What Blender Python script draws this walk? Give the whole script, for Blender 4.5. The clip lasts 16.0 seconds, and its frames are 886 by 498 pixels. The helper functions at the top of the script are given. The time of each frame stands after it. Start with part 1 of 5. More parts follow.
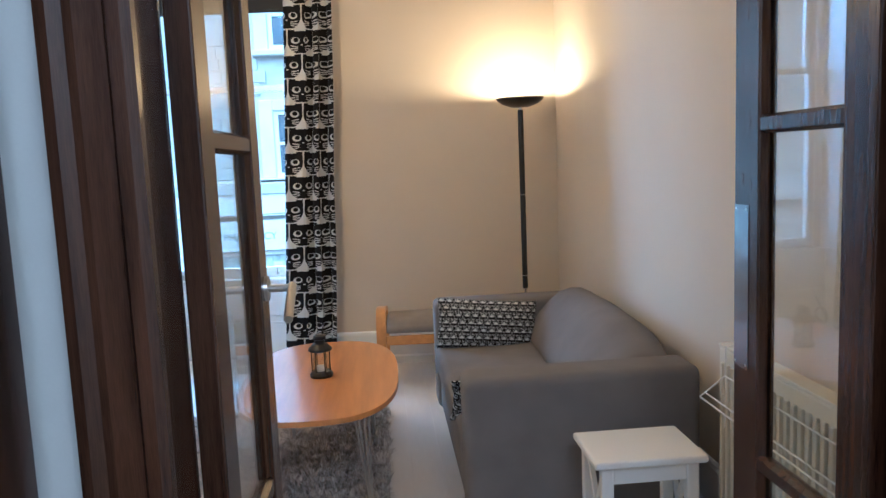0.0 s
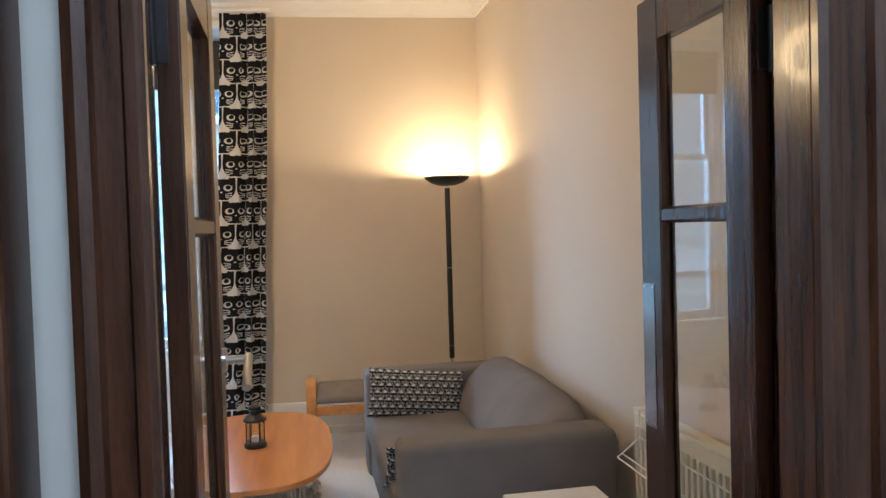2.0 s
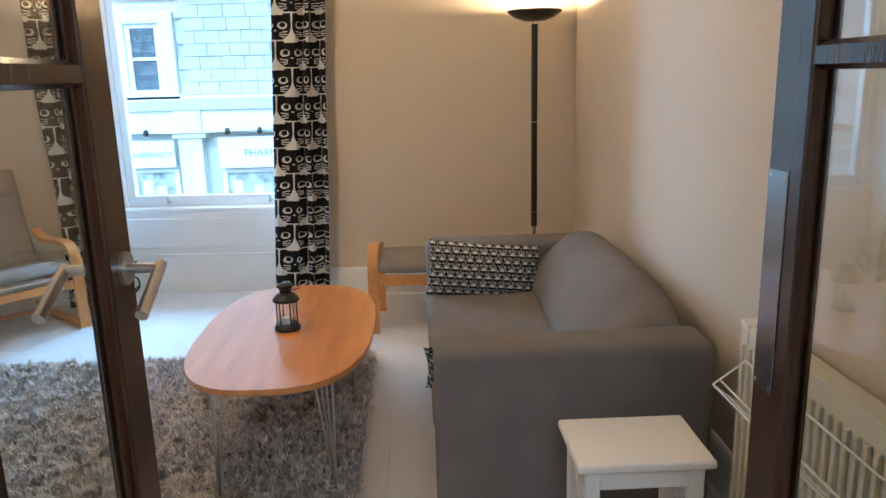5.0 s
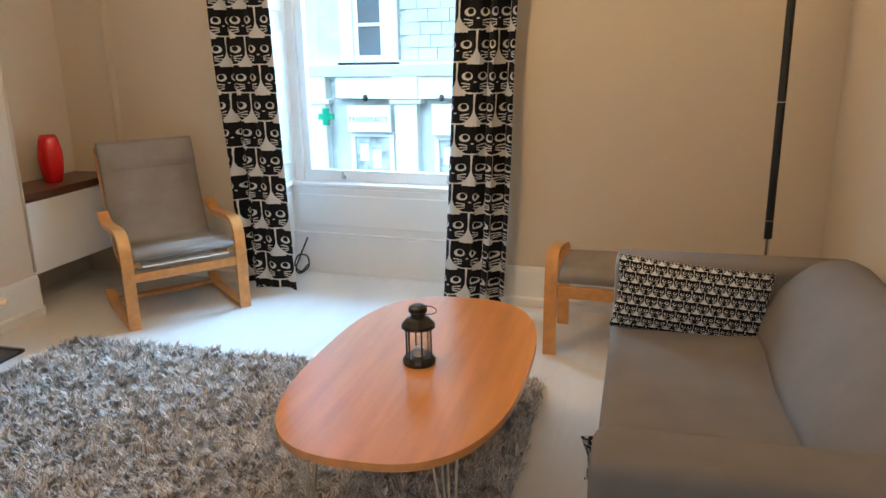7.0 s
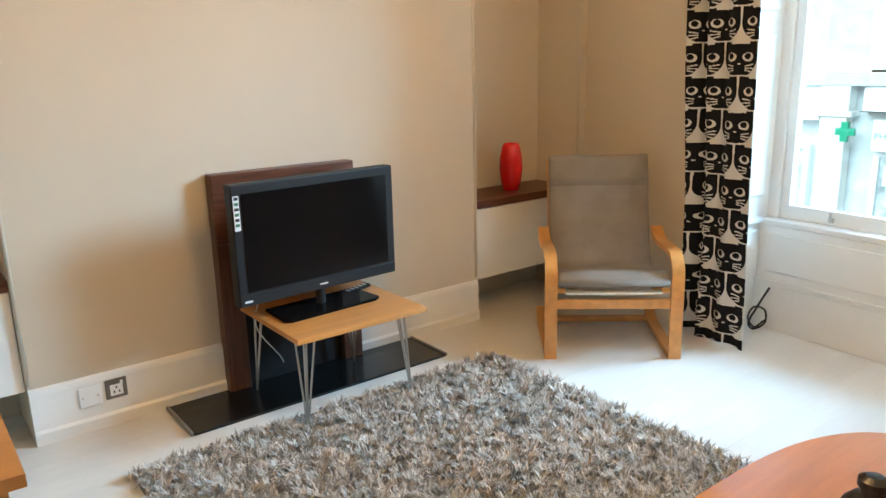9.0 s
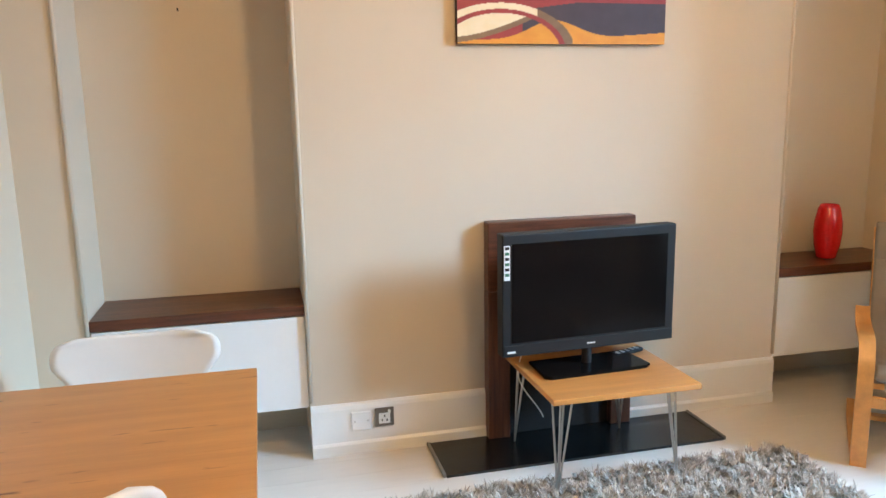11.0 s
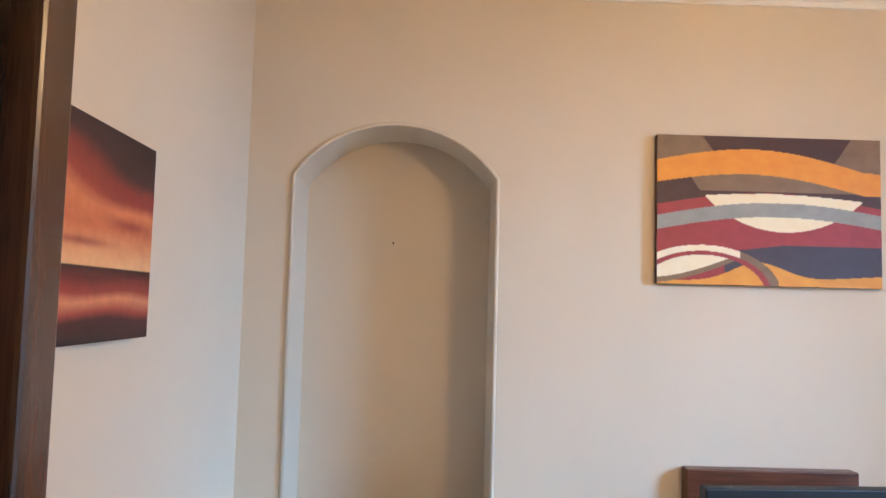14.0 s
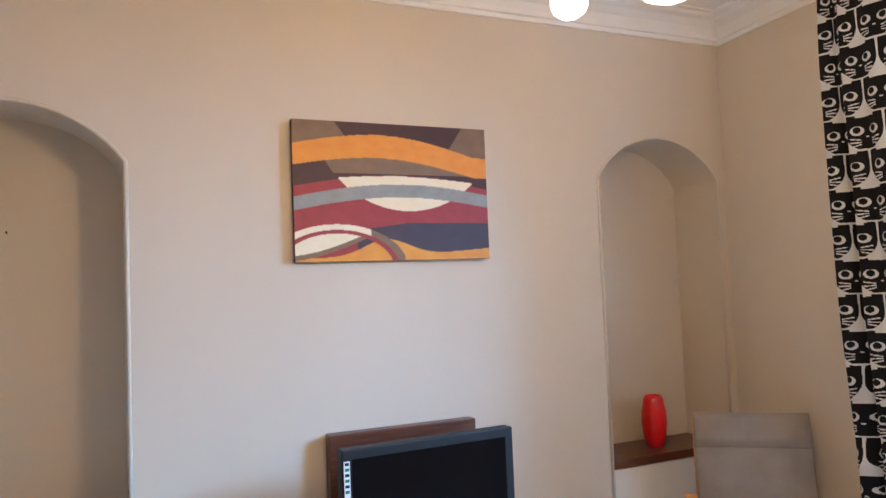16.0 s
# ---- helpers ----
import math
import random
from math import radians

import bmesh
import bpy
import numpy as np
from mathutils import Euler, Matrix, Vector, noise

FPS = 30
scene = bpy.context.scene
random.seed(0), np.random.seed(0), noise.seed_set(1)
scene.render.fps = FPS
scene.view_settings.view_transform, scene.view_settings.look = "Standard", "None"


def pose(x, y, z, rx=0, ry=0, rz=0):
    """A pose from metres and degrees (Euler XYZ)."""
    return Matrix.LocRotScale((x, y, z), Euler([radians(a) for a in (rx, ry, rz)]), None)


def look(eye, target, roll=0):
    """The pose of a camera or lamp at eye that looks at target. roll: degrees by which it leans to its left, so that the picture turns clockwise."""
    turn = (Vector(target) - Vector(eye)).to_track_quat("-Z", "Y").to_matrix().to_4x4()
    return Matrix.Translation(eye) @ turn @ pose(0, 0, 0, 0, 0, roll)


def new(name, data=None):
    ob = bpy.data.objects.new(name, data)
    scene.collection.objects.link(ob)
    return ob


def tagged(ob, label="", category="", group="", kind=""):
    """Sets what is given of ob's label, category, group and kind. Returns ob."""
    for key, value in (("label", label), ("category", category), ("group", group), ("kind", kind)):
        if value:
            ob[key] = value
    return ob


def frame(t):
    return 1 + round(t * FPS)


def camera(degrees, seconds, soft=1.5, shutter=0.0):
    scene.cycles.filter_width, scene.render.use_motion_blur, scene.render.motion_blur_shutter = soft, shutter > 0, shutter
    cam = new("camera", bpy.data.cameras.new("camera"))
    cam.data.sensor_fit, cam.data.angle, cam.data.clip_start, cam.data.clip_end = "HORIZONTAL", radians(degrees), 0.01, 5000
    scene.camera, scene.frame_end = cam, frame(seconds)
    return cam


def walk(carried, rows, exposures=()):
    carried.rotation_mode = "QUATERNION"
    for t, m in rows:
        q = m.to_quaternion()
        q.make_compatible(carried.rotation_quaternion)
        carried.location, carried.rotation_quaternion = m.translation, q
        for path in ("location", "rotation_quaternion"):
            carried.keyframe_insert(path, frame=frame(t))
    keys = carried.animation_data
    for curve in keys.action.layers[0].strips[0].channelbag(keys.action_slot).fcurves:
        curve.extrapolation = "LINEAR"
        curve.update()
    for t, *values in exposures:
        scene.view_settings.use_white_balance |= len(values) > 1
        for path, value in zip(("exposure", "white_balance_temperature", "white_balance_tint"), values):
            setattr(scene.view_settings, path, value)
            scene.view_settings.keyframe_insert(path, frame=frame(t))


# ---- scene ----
cam = camera(61.9, 16.0)
PATH = [
    (0, (3.043, -0.594, 1.466), (3.199, 1.385, 1.227), -2.4),
    (0.5, (2.997, -0.724, 1.538), (3.156, 1.27, 1.54), -0.6),
    (1, (2.957, -0.74, 1.584), (3.222, 1.236, 1.743), -0.1),
    (1.5, (2.978, -0.759, 1.569), (3.364, 1.2, 1.687), -0.4),
    (2, (2.964, -0.779, 1.5), (3.34, 1.185, 1.441), -1.7),
    (2.5, (2.995, -0.791, 1.483), (3.309, 1.176, 1.295), -2.5),
    (3, (3.07, -0.764, 1.463), (3.293, 1.21, 1.234), -2.4),
    (3.2, (3.107, -0.725, 1.453), (3.292, 1.25, 1.2), -2.0),
    (5.3, (3.319, -0.014, 1.51), (3.321, 1.931, 1.042), -1.4),
    (5.5, (3.354, 0.071, 1.514), (3.258, 2.013, 1.045), -1.3),
    (6, (3.38, 0.249, 1.499), (3.109, 2.17, 1.013), -1.5),
    (6.5, (3.353, 0.484, 1.501), (2.981, 2.385, 1.001), -0.7),
    (7, (3.375, 0.653, 1.48), (2.874, 2.516, 0.953), -1.1),
    (7.5, (3.447, 0.882, 1.485), (2.631, 2.627, 0.947), -1.7),
    (8, (3.436, 1.024, 1.493), (2.366, 2.624, 0.951), -2.0),
    (8.5, (3.331, 1.205, 1.503), (2.068, 2.667, 0.985), -1.2),
    (9, (3.239, 1.323, 1.496), (1.695, 2.497, 1.007), -1.3),
    (9.5, (3.19, 1.467, 1.474), (1.375, 2.175, 1.021), -0.6),
    (9.7, (3.17, 1.486, 1.491), (1.312, 2.063, 1.029), -0.4),
    (11.8, (3.175, 1.505, 1.535), (1.263, 1.967, 1.173), -1.0),
    (12, (3.185, 1.526, 1.53), (1.276, 1.992, 1.16), -1.2),
    (12.5, (3.189, 1.538, 1.534), (1.276, 1.963, 1.137), -1.4),
    (13, (3.183, 1.494, 1.567), (1.214, 1.716, 1.295), -0.8),
    (13.5, (3.168, 1.396, 1.647), (1.169, 1.453, 1.645), 1.1),
    (13.8, (3.168, 1.385, 1.68), (1.171, 1.4, 1.793), 1.4),
    (14, (3.187, 1.376, 1.702), (1.193, 1.406, 1.848), 1.5),
    (14.2, (3.197, 1.382, 1.711), (1.205, 1.452, 1.882), 1.3),
    (14.5, (3.206, 1.399, 1.713), (1.223, 1.583, 1.903), 0.9),
    (15, (3.221, 1.442, 1.68), (1.284, 1.906, 1.857), -0.4),
    (15.2, (3.224, 1.468, 1.698), (1.317, 2.054, 1.844), -1.2),
    (15.5, (3.231, 1.473, 1.729), (1.382, 2.227, 1.831), -1.7),
    (16, (3.294, 1.581, 1.667), (1.477, 2.409, 1.775), -2.3),
]
walk(cam, [(t, look(eye, target, roll)) for t, eye, target, roll in PATH], [
    (0, 0.05, 4800, 8), (0.5, 0.05, 5100, 9), (1.2, -0.05, 6700, 14), (2, 0.0, 5300, 9), (2.8, 0.0, 4850, 7), (5.5, 0.05, 5500, 8),
    (6.5, 0.05, 5700, 8), (7.5, 0.1, 6300, 8), (8.5, 0.15, 6700, 8), (9, 0.18, 7000, 8), (9.6, 0.28, 7200, 10), (12, 0.36, 6450, 11), (13, 0.36, 6450, 12), (14, 0.24, 5900, 14), (16, 0.12, 5450, 14)])

# ---- light ----
world = bpy.data.worlds.new("sky")
scene.world = world
world.use_nodes = True
_wn = world.node_tree.nodes
_sky = _wn.new("ShaderNodeTexSky")
_sky.sky_type, _sky.sun_disc = "NISHITA", False
_sky.sun_elevation, _sky.sun_rotation = radians(38), radians(200)
world.node_tree.links.new(_sky.outputs[0], _wn["Background"].inputs[0])
_wn["Background"].inputs[1].default_value = 0.15


def lamp(name, kind, energy, colour, m, **values):
    data = bpy.data.lights.new(name, kind)
    data.energy, data.color = energy, colour
    for key, value in values.items():
        if key == "size":
            data.size = value
        elif key == "size_y":
            data.shape, data.size_y = "RECTANGLE", value
        elif key == "radius":
            data.shadow_soft_size = value
        elif key == "angle":
            data.angle = value
        elif key == "spread":
            data.spread = value
    ob = new(name, data)
    ob.matrix_world = m
    return ob


lamp("sun", "SUN", 8.0, (0.52, 0.80, 1.0), look((0, 0, 30), (4, 34, 0)), angle=radians(60))

FAR = Matrix.Translation((0, 4.95, 0)) @ Matrix.Rotation(radians(-4), 4, "Z")
# area lamp outside the window stands in for skylight; added fill brightens sofa's side
lamp("window_daylight", "AREA", 350, (0.32, 0.64, 1.0), look((2.85, 7.5, 3.05), (0.1, 2.7, 0.9)), size=2.0, size_y=1.7, spread=radians(110))
lamp("sofa_side_fill", "AREA", 140, (0.56, 0.79, 1.0), look((1.75, 5.75, 1.8), (4.2, 5.0, 1.1)), size=1.2, size_y=2.0, spread=radians(78))
lamp("torch_bulb", "POINT", 42, (1.0, 0.67, 0.33), pose(3.985, 4.33, 1.826), radius=0.025)
lamp("pendant_light", "POINT", 49, (1.0, 0.62, 0.27), pose(2.06, 2.70, 2.36), radius=0.15)
# unseen area lamp, added to brighten the hall side of the doorway
lamp("hall_fill", "AREA", 38, (0.94, 0.97, 1.0), pose(3.4, -1.5, 2.85), size=1.2, size_y=0.7)


# ---- materials ----
def mat(name, col, rough=0.5, metal=0.0, var=0.12, scale=6.0, fine=60.0, bump=0.08, coat=0.0, stretch=(1, 1, 1), spec=0.5, dark=None, emit=None):
    m = bpy.data.materials.new(name)
    m.use_nodes = True
    n, l = m.node_tree.nodes, m.node_tree.links
    p = n["Principled BSDF"]
    p.inputs["Roughness"].default_value, p.inputs["Metallic"].default_value = rough, metal
    p.inputs["Coat Weight"].default_value, p.inputs["Specular IOR Level"].default_value = coat, spec
    tc, mp = n.new("ShaderNodeTexCoord"), n.new("ShaderNodeMapping")
    mp.inputs["Scale"].default_value = stretch
    l.new(tc.outputs["Object"], mp.inputs[0])
    big, small = n.new("ShaderNodeTexNoise"), n.new("ShaderNodeTexNoise")
    big.inputs["Scale"].default_value, big.inputs["Detail"].default_value = scale, 4
    small.inputs["Scale"].default_value, small.inputs["Detail"].default_value = fine, 3
    l.new(mp.outputs[0], big.inputs[0])
    l.new(mp.outputs[0], small.inputs[0])
    add = n.new("ShaderNodeMath")
    add.operation = "MULTIPLY_ADD"
    l.new(small.outputs[0], add.inputs[0])
    add.inputs[1].default_value = 0.4
    l.new(big.outputs[0], add.inputs[2])
    ramp = n.new("ShaderNodeValToRGB")
    lo = dark or tuple(c * (1 - var) for c in col)
    hi = tuple(min(1, c * (1 + var)) for c in col)
    ramp.color_ramp.elements[0].position, ramp.color_ramp.elements[1].position = 0.5, 0.9
    ramp.color_ramp.elements[0].color, ramp.color_ramp.elements[1].color = (*lo, 1), (*hi, 1)
    l.new(add.outputs[0], ramp.inputs[0])
    l.new(ramp.outputs[0], p.inputs["Base Color"])
    if bump:
        b = n.new("ShaderNodeBump")
        b.inputs["Strength"].default_value, b.inputs["Distance"].default_value = bump, 0.01
        l.new(add.outputs[0], b.inputs["Height"])
        l.new(b.outputs[0], p.inputs["Normal"])
    if emit:
        p.inputs["Emission Color"].default_value, p.inputs["Emission Strength"].default_value = (*emit[0], 1), emit[1]
    return m


WALL = mat("beige_emulsion", (0.63, 0.543, 0.428), 0.62, var=0.03, scale=1.2, fine=220, bump=0.04)
WHITE = mat("white_gloss_paint", (0.80, 0.79, 0.76), 0.32, var=0.02, scale=3, fine=80, bump=0.03)
CEIL = mat("white_ceiling_paint", (0.80, 0.78, 0.74), 0.75, var=0.02, scale=2, fine=140, bump=0.05)
FLOOR = mat("white_painted_boards", (0.70, 0.66, 0.61), 0.36, var=0.05, scale=2.5, fine=40, bump=0.06, stretch=(1, 0.2, 1))
HALLWALL = mat("pale_grey_emulsion", (0.66, 0.68, 0.66), 0.6, var=0.03, scale=2, fine=200, bump=0.03)
DARKWOOD = mat("dark_stained_mahogany", (0.052, 0.0225, 0.0125), 0.24, var=0.6, scale=3.5, fine=45, bump=0.015, coat=0.1, stretch=(14, 14, 0.8), spec=0.45)
SLABWOOD = mat("dark_oiled_walnut", (0.105, 0.036, 0.018), 0.36, var=0.45, scale=4, fine=50, bump=0.06, stretch=(14, 0.9, 14))
SURROUND = mat("dark_oiled_upright", (0.105, 0.036, 0.018), 0.36, var=0.45, scale=4, fine=50, bump=0.06, stretch=(14, 14, 0.9))
BEECH = mat("beech_veneer", (0.60, 0.25, 0.066), 0.30, var=0.13, scale=3, fine=60, bump=0.012, coat=0.7, stretch=(9, 0.8, 9), spec=0.5)
BEECH.node_tree.nodes["Principled BSDF"].inputs["Coat Roughness"].default_value = 0.17
BIRCH = mat("birch_bentwood", (0.62, 0.29, 0.085), 0.36, var=0.14, scale=4, fine=60, bump=0.03, coat=0.1, stretch=(5, 1, 5))
SOFA = mat("grey_cotton_cover", (0.185, 0.167, 0.155), 0.85, var=0.10, scale=5, fine=600, bump=0.3, spec=0.2)
GREYFAB = mat("taupe_cushion_fabric", (0.27, 0.235, 0.205), 0.88, var=0.12, scale=7, fine=500, bump=0.2, spec=0.2)
BLACK = mat("black_enamel", (0.012, 0.011, 0.010), 0.32, var=0.2, fine=120, bump=0.03)
SCREEN = mat("black_glass_screen", (0.006, 0.005, 0.005), 0.1, var=0.1, bump=0, spec=0.12)
BEZEL = mat("dark_grey_plastic", (0.013, 0.0135, 0.0145), 0.52, var=0.08, bump=0.02, spec=0.3)
STEEL = mat("brushed_steel", (0.55, 0.53, 0.50), 0.28, 1.0, var=0.05, fine=200, bump=0.03)
PLATE = mat("worn_steel_plate", (0.30, 0.30, 0.31), 0.2, 1.0, var=0.12, scale=12, fine=150, bump=0.02)
CHROME = mat("bright_chrome", (0.75, 0.74, 0.72), 0.12, 1.0, var=0.02, bump=0)
RED = mat("red_glazed_ceramic", (0.66, 0.008, 0.010), 0.16, var=0.1, scale=9, bump=0.02, coat=0.4)
SLATE = mat("black_slate", (0.009, 0.009, 0.009), 0.22, var=0.35, scale=5, fine=40, bump=0.1)
LAMINATE = mat("white_laminate", (0.80, 0.80, 0.78), 0.3, var=0.015, bump=0.01)
RADIATOR = mat("cream_radiator_enamel", (0.72, 0.68, 0.58), 0.35, var=0.03, bump=0.02)
MATT_BLACK = mat("matt_black_opening", (0.01, 0.009, 0.009), 0.9, var=0.4, bump=0.2)
GLOWSHADE = mat("frosted_glass_shade", (0.85, 0.8, 0.7), 0.4, var=0.02, bump=0, emit=((1.0, 0.80, 0.52), 5.0))
LAMPGLOW = mat("halogen_bowl_glow", (0.9, 0.85, 0.7), 0.5, var=0.02, bump=0, emit=((1.0, 0.80, 0.5), 30.0))

GLASS = bpy.data.materials.new("clear_glass")
GLASS.use_nodes = True
_gn, _gl = GLASS.node_tree.nodes, GLASS.node_tree.links
_tr, _gs, _fr, _mx = (_gn.new(k) for k in ("ShaderNodeBsdfTransparent", "ShaderNodeBsdfGlossy", "ShaderNodeLayerWeight", "ShaderNodeMixShader"))
_tr.inputs[0].default_value = (0.96, 0.98, 0.97, 1)
_gs.inputs["Roughness"].default_value = 0.01
_pw, _ma = _gn.new("ShaderNodeMath"), _gn.new("ShaderNodeMath")
_pw.operation, _ma.operation = "POWER", "MULTIPLY_ADD"
_pw.inputs[1].default_value, _ma.inputs[1].default_value, _ma.inputs[2].default_value = 5.0, 0.94, 0.058
_gl.new(_fr.outputs["Facing"], _pw.inputs[0])
_gl.new(_pw.outputs[0], _ma.inputs[0])
_gl.new(_ma.outputs[0], _mx.inputs[0])
_gl.new(_tr.outputs[0], _mx.inputs[1])
_gl.new(_gs.outputs[0], _mx.inputs[2])
_gl.new(_mx.outputs[0], _gn["Material Output"].inputs[0])


# ---- building helpers ----
def thing(name, label, category, m=None, group="", kind=""):
    ob = new(name)
    ob.empty_display_size = 0.1
    if m is not None:
        ob.matrix_world = m
    return tagged(ob, label, category, group, kind)


def part(name, bm, material, parent=None, label="", smooth=False):
    me = bpy.data.meshes.new(name)
    bmesh.ops.recalc_face_normals(bm, faces=bm.faces)
    bm.to_mesh(me)
    bm.free()
    for one in material if isinstance(material, (list, tuple)) else (material,):
        me.materials.append(one)
    if smooth:
        me.shade_smooth()
    ob = new(name, me)
    if parent is not None:
        ob.parent = parent
    if label:
        ob["label"] = label
    return ob


def single(name, bm, material, label, category="", m=None, kind="", group="", smooth=False):
    ob = part(name, bm, material, None, "", smooth)
    if m is not None:
        ob.matrix_world = m
    return tagged(ob, label, category, group, kind)


def box(bm, x0, x1, y0, y1, z0, z1, bevel=0.0, seg=2, m=None):
    made = bmesh.ops.create_cube(bm, size=1.0)["verts"]
    for v in made:
        v.co = Vector((x0 + (v.co.x + 0.5) * (x1 - x0), y0 + (v.co.y + 0.5) * (y1 - y0), z0 + (v.co.z + 0.5) * (z1 - z0)))
    if bevel:
        edges = list({e for v in made for e in v.link_edges})
        res = bmesh.ops.bevel(bm, geom=edges, offset=bevel, segments=seg, profile=0.5, affect="EDGES")
        made = res["verts"]
    if m is not None:
        bmesh.ops.transform(bm, matrix=m, verts=list(made))
    return bm


def boxes(*rows, bevel=0.0, seg=2):
    bm = bmesh.new()
    for r in rows:
        box(bm, *r, bevel=bevel, seg=seg)
    return bm


def tube(bm, pts, r, seg=10, cap=True):
    pts = [Vector(p) for p in pts]
    rings = []
    side = None
    for i, p in enumerate(pts):
        d = (pts[min(i + 1, len(pts) - 1)] - pts[max(i - 1, 0)]).normalized()
        if side is None:
            side = d.cross(Vector((0, 0, 1)) if abs(d.z) < 0.9 else Vector((1, 0, 0))).normalized()
        side = (side - d * side.dot(d)).normalized()
        up = d.cross(side)
        rr = r[i] if isinstance(r, (list, tuple)) else r
        rings.append([bm.verts.new(p + rr * (math.cos(a) * side + math.sin(a) * up)) for a in (2 * math.pi * k / seg for k in range(seg))])
    for a, b in zip(rings, rings[1:]):
        for k in range(seg):
            bm.faces.new((a[k], a[(k + 1) % seg], b[(k + 1) % seg], b[k]))
    if cap:
        bm.faces.new(rings[0][::-1])
        bm.faces.new(rings[-1])
    return bm


def lathe(bm, profile, seg=32, centre=(0, 0, 0)):
    rings = []
    for r, z in profile:
        if r < 1e-5:
            rings.append([bm.verts.new((centre[0], centre[1], centre[2] + z))])
        else:
            rings.append([bm.verts.new((centre[0] + r * math.cos(2 * math.pi * k / seg), centre[1] + r * math.sin(2 * math.pi * k / seg), centre[2] + z)) for k in range(seg)])
    for a, b in zip(rings, rings[1:]):
        for k in range(seg):
            q = [a[k % len(a)], a[(k + 1) % len(a)], b[(k + 1) % len(b)], b[k % len(b)]]
            q = list(dict.fromkeys(q))
            if len(q) > 2:
                bm.faces.new(q)
    return bm


def prism(bm, outline, z0, z1, axis="z"):
    """An outline of 2D points, drawn out along an axis."""
    put = {"z": lambda a, b, c: (a, b, c), "y": lambda a, b, c: (a, c, b), "x": lambda a, b, c: (c, a, b)}[axis]
    lo = [bm.verts.new(put(a, b, z0)) for a, b in outline]
    hi = [bm.verts.new(put(a, b, z1)) for a, b in outline]
    bm.faces.new(lo[::-1])
    bm.faces.new(hi)
    n = len(lo)
    for k in range(n):
        bm.faces.new((lo[k], lo[(k + 1) % n], hi[(k + 1) % n], hi[k]))
    return bm


def strip(bm, path, width, thick, axis=(0, 1, 0)):
    """A bent lath: a rectangle swept along a path that lies in the plane across the axis."""
    ax = Vector(axis)
    pts = [Vector(p) for p in path]
    rings = []
    for i, p in enumerate(pts):
        d = (pts[min(i + 1, len(pts) - 1)] - pts[max(i - 1, 0)]).normalized()
        nrm = d.cross(ax).normalized()
        rings.append([bm.verts.new(p + s * ax * width / 2 + q * nrm * thick / 2) for s, q in ((-1, -1), (1, -1), (1, 1), (-1, 1))])
    for a, b in zip(rings, rings[1:]):
        for k in range(4):
            bm.faces.new((a[k], a[(k + 1) % 4], b[(k + 1) % 4], b[k]))
    bm.faces.new(rings[0][::-1])
    bm.faces.new(rings[-1])
    return bm


def arc(cx, cz, r, a0, a1, n):
    return [(cx + r * math.cos(radians(a0 + (a1 - a0) * k / n)), cz + r * math.sin(radians(a0 + (a1 - a0) * k / n))) for k in range(n + 1)]


# ---- the room's shell ----
XR, YD, H = 4.30, 0.57, 3.22
HALL_Y = 0.40
DX0, DX1, DH = 2.722, 3.888, 2.092
ALC = ((0.775, 1.65), (4.03, 4.88))
SPRING, CROWN, DEEP = 2.245, 2.478, 0.36


def arch_curve(a, b, n=20):
    half, rise = (b - a) / 2, CROWN - SPRING
    r = (half * half + rise * rise) / (2 * rise)
    cz, cy = CROWN - r, (a + b) / 2
    w = math.degrees(math.asin(half / r))
    return arc(cy, cz, r, 90 + w, 90 - w, n)


def tv_wall():
    bm = bmesh.new()
    quad = lambda *p: bm.faces.new([bm.verts.new(q) for q in p])
    flat = [(YD - 0.2, ALC[0][0]), (ALC[0][1], ALC[1][0]), (ALC[1][1], 5.2)]
    for a, b in flat:
        quad((0, a, 0), (0, b, 0), (0, b, H), (0, a, H))
    for a, b in ALC:
        c = arch_curve(a, b)
        for (y0, z0), (y1, z1) in zip(c, c[1:]):
            quad((0, y0, z0), (0, y1, z1), (0, y1, H), (0, y0, H))
            quad((0, y0, z0), (0, y1, z1), (-DEEP, y1, z1), (-DEEP, y0, z0))
            quad((-DEEP, y0, 0), (-DEEP, y1, 0), (-DEEP, y1, z1), (-DEEP, y0, z0))
        for y in (a, b):
            quad((0, y, 0), (-DEEP, y, 0), (-DEEP, y, SPRING), (0, y, SPRING))
    box(bm, -0.55, -DEEP - 0.02, YD - 0.2, 5.2, -0.1, H + 0.1)
    ob = single("wall_west", bm, WALL, "beige painted wall with two arched alcoves", "wall", kind="structure")
    for a, b in ALC:
        bead = bmesh.new()
        tube(bead, [(0.004, a - 0.004, 0.26)] + [(0.004, y, z) for y, z in arch_curve(a - 0.006, b + 0.006)] + [(0.004, b + 0.004, 0.26)], 0.009, 8)
        single("alcove_trim", bead, WALL, "slim rounded bead round an arched alcove", "trim", kind="structure", smooth=True)
    return ob


tv_wall()
single("wall_east", boxes((XR, XR + 0.2, HALL_Y, 4.9, -0.1, H + 0.1)), WALL, "beige painted wall behind the sofa", "wall", kind="structure")
# wall with the double door
single("wall_south", boxes((-0.5, DX0 - 0.02, HALL_Y, YD, -0.1, H + 0.1), (DX1 + 0.035, XR, HALL_Y, YD, -0.1, H + 0.1), (DX0 - 0.02, DX1 + 0.035, HALL_Y, YD, DH + 0.02, H + 0.1)), WALL, "beige painted wall with a double doorway", "wall", kind="structure")
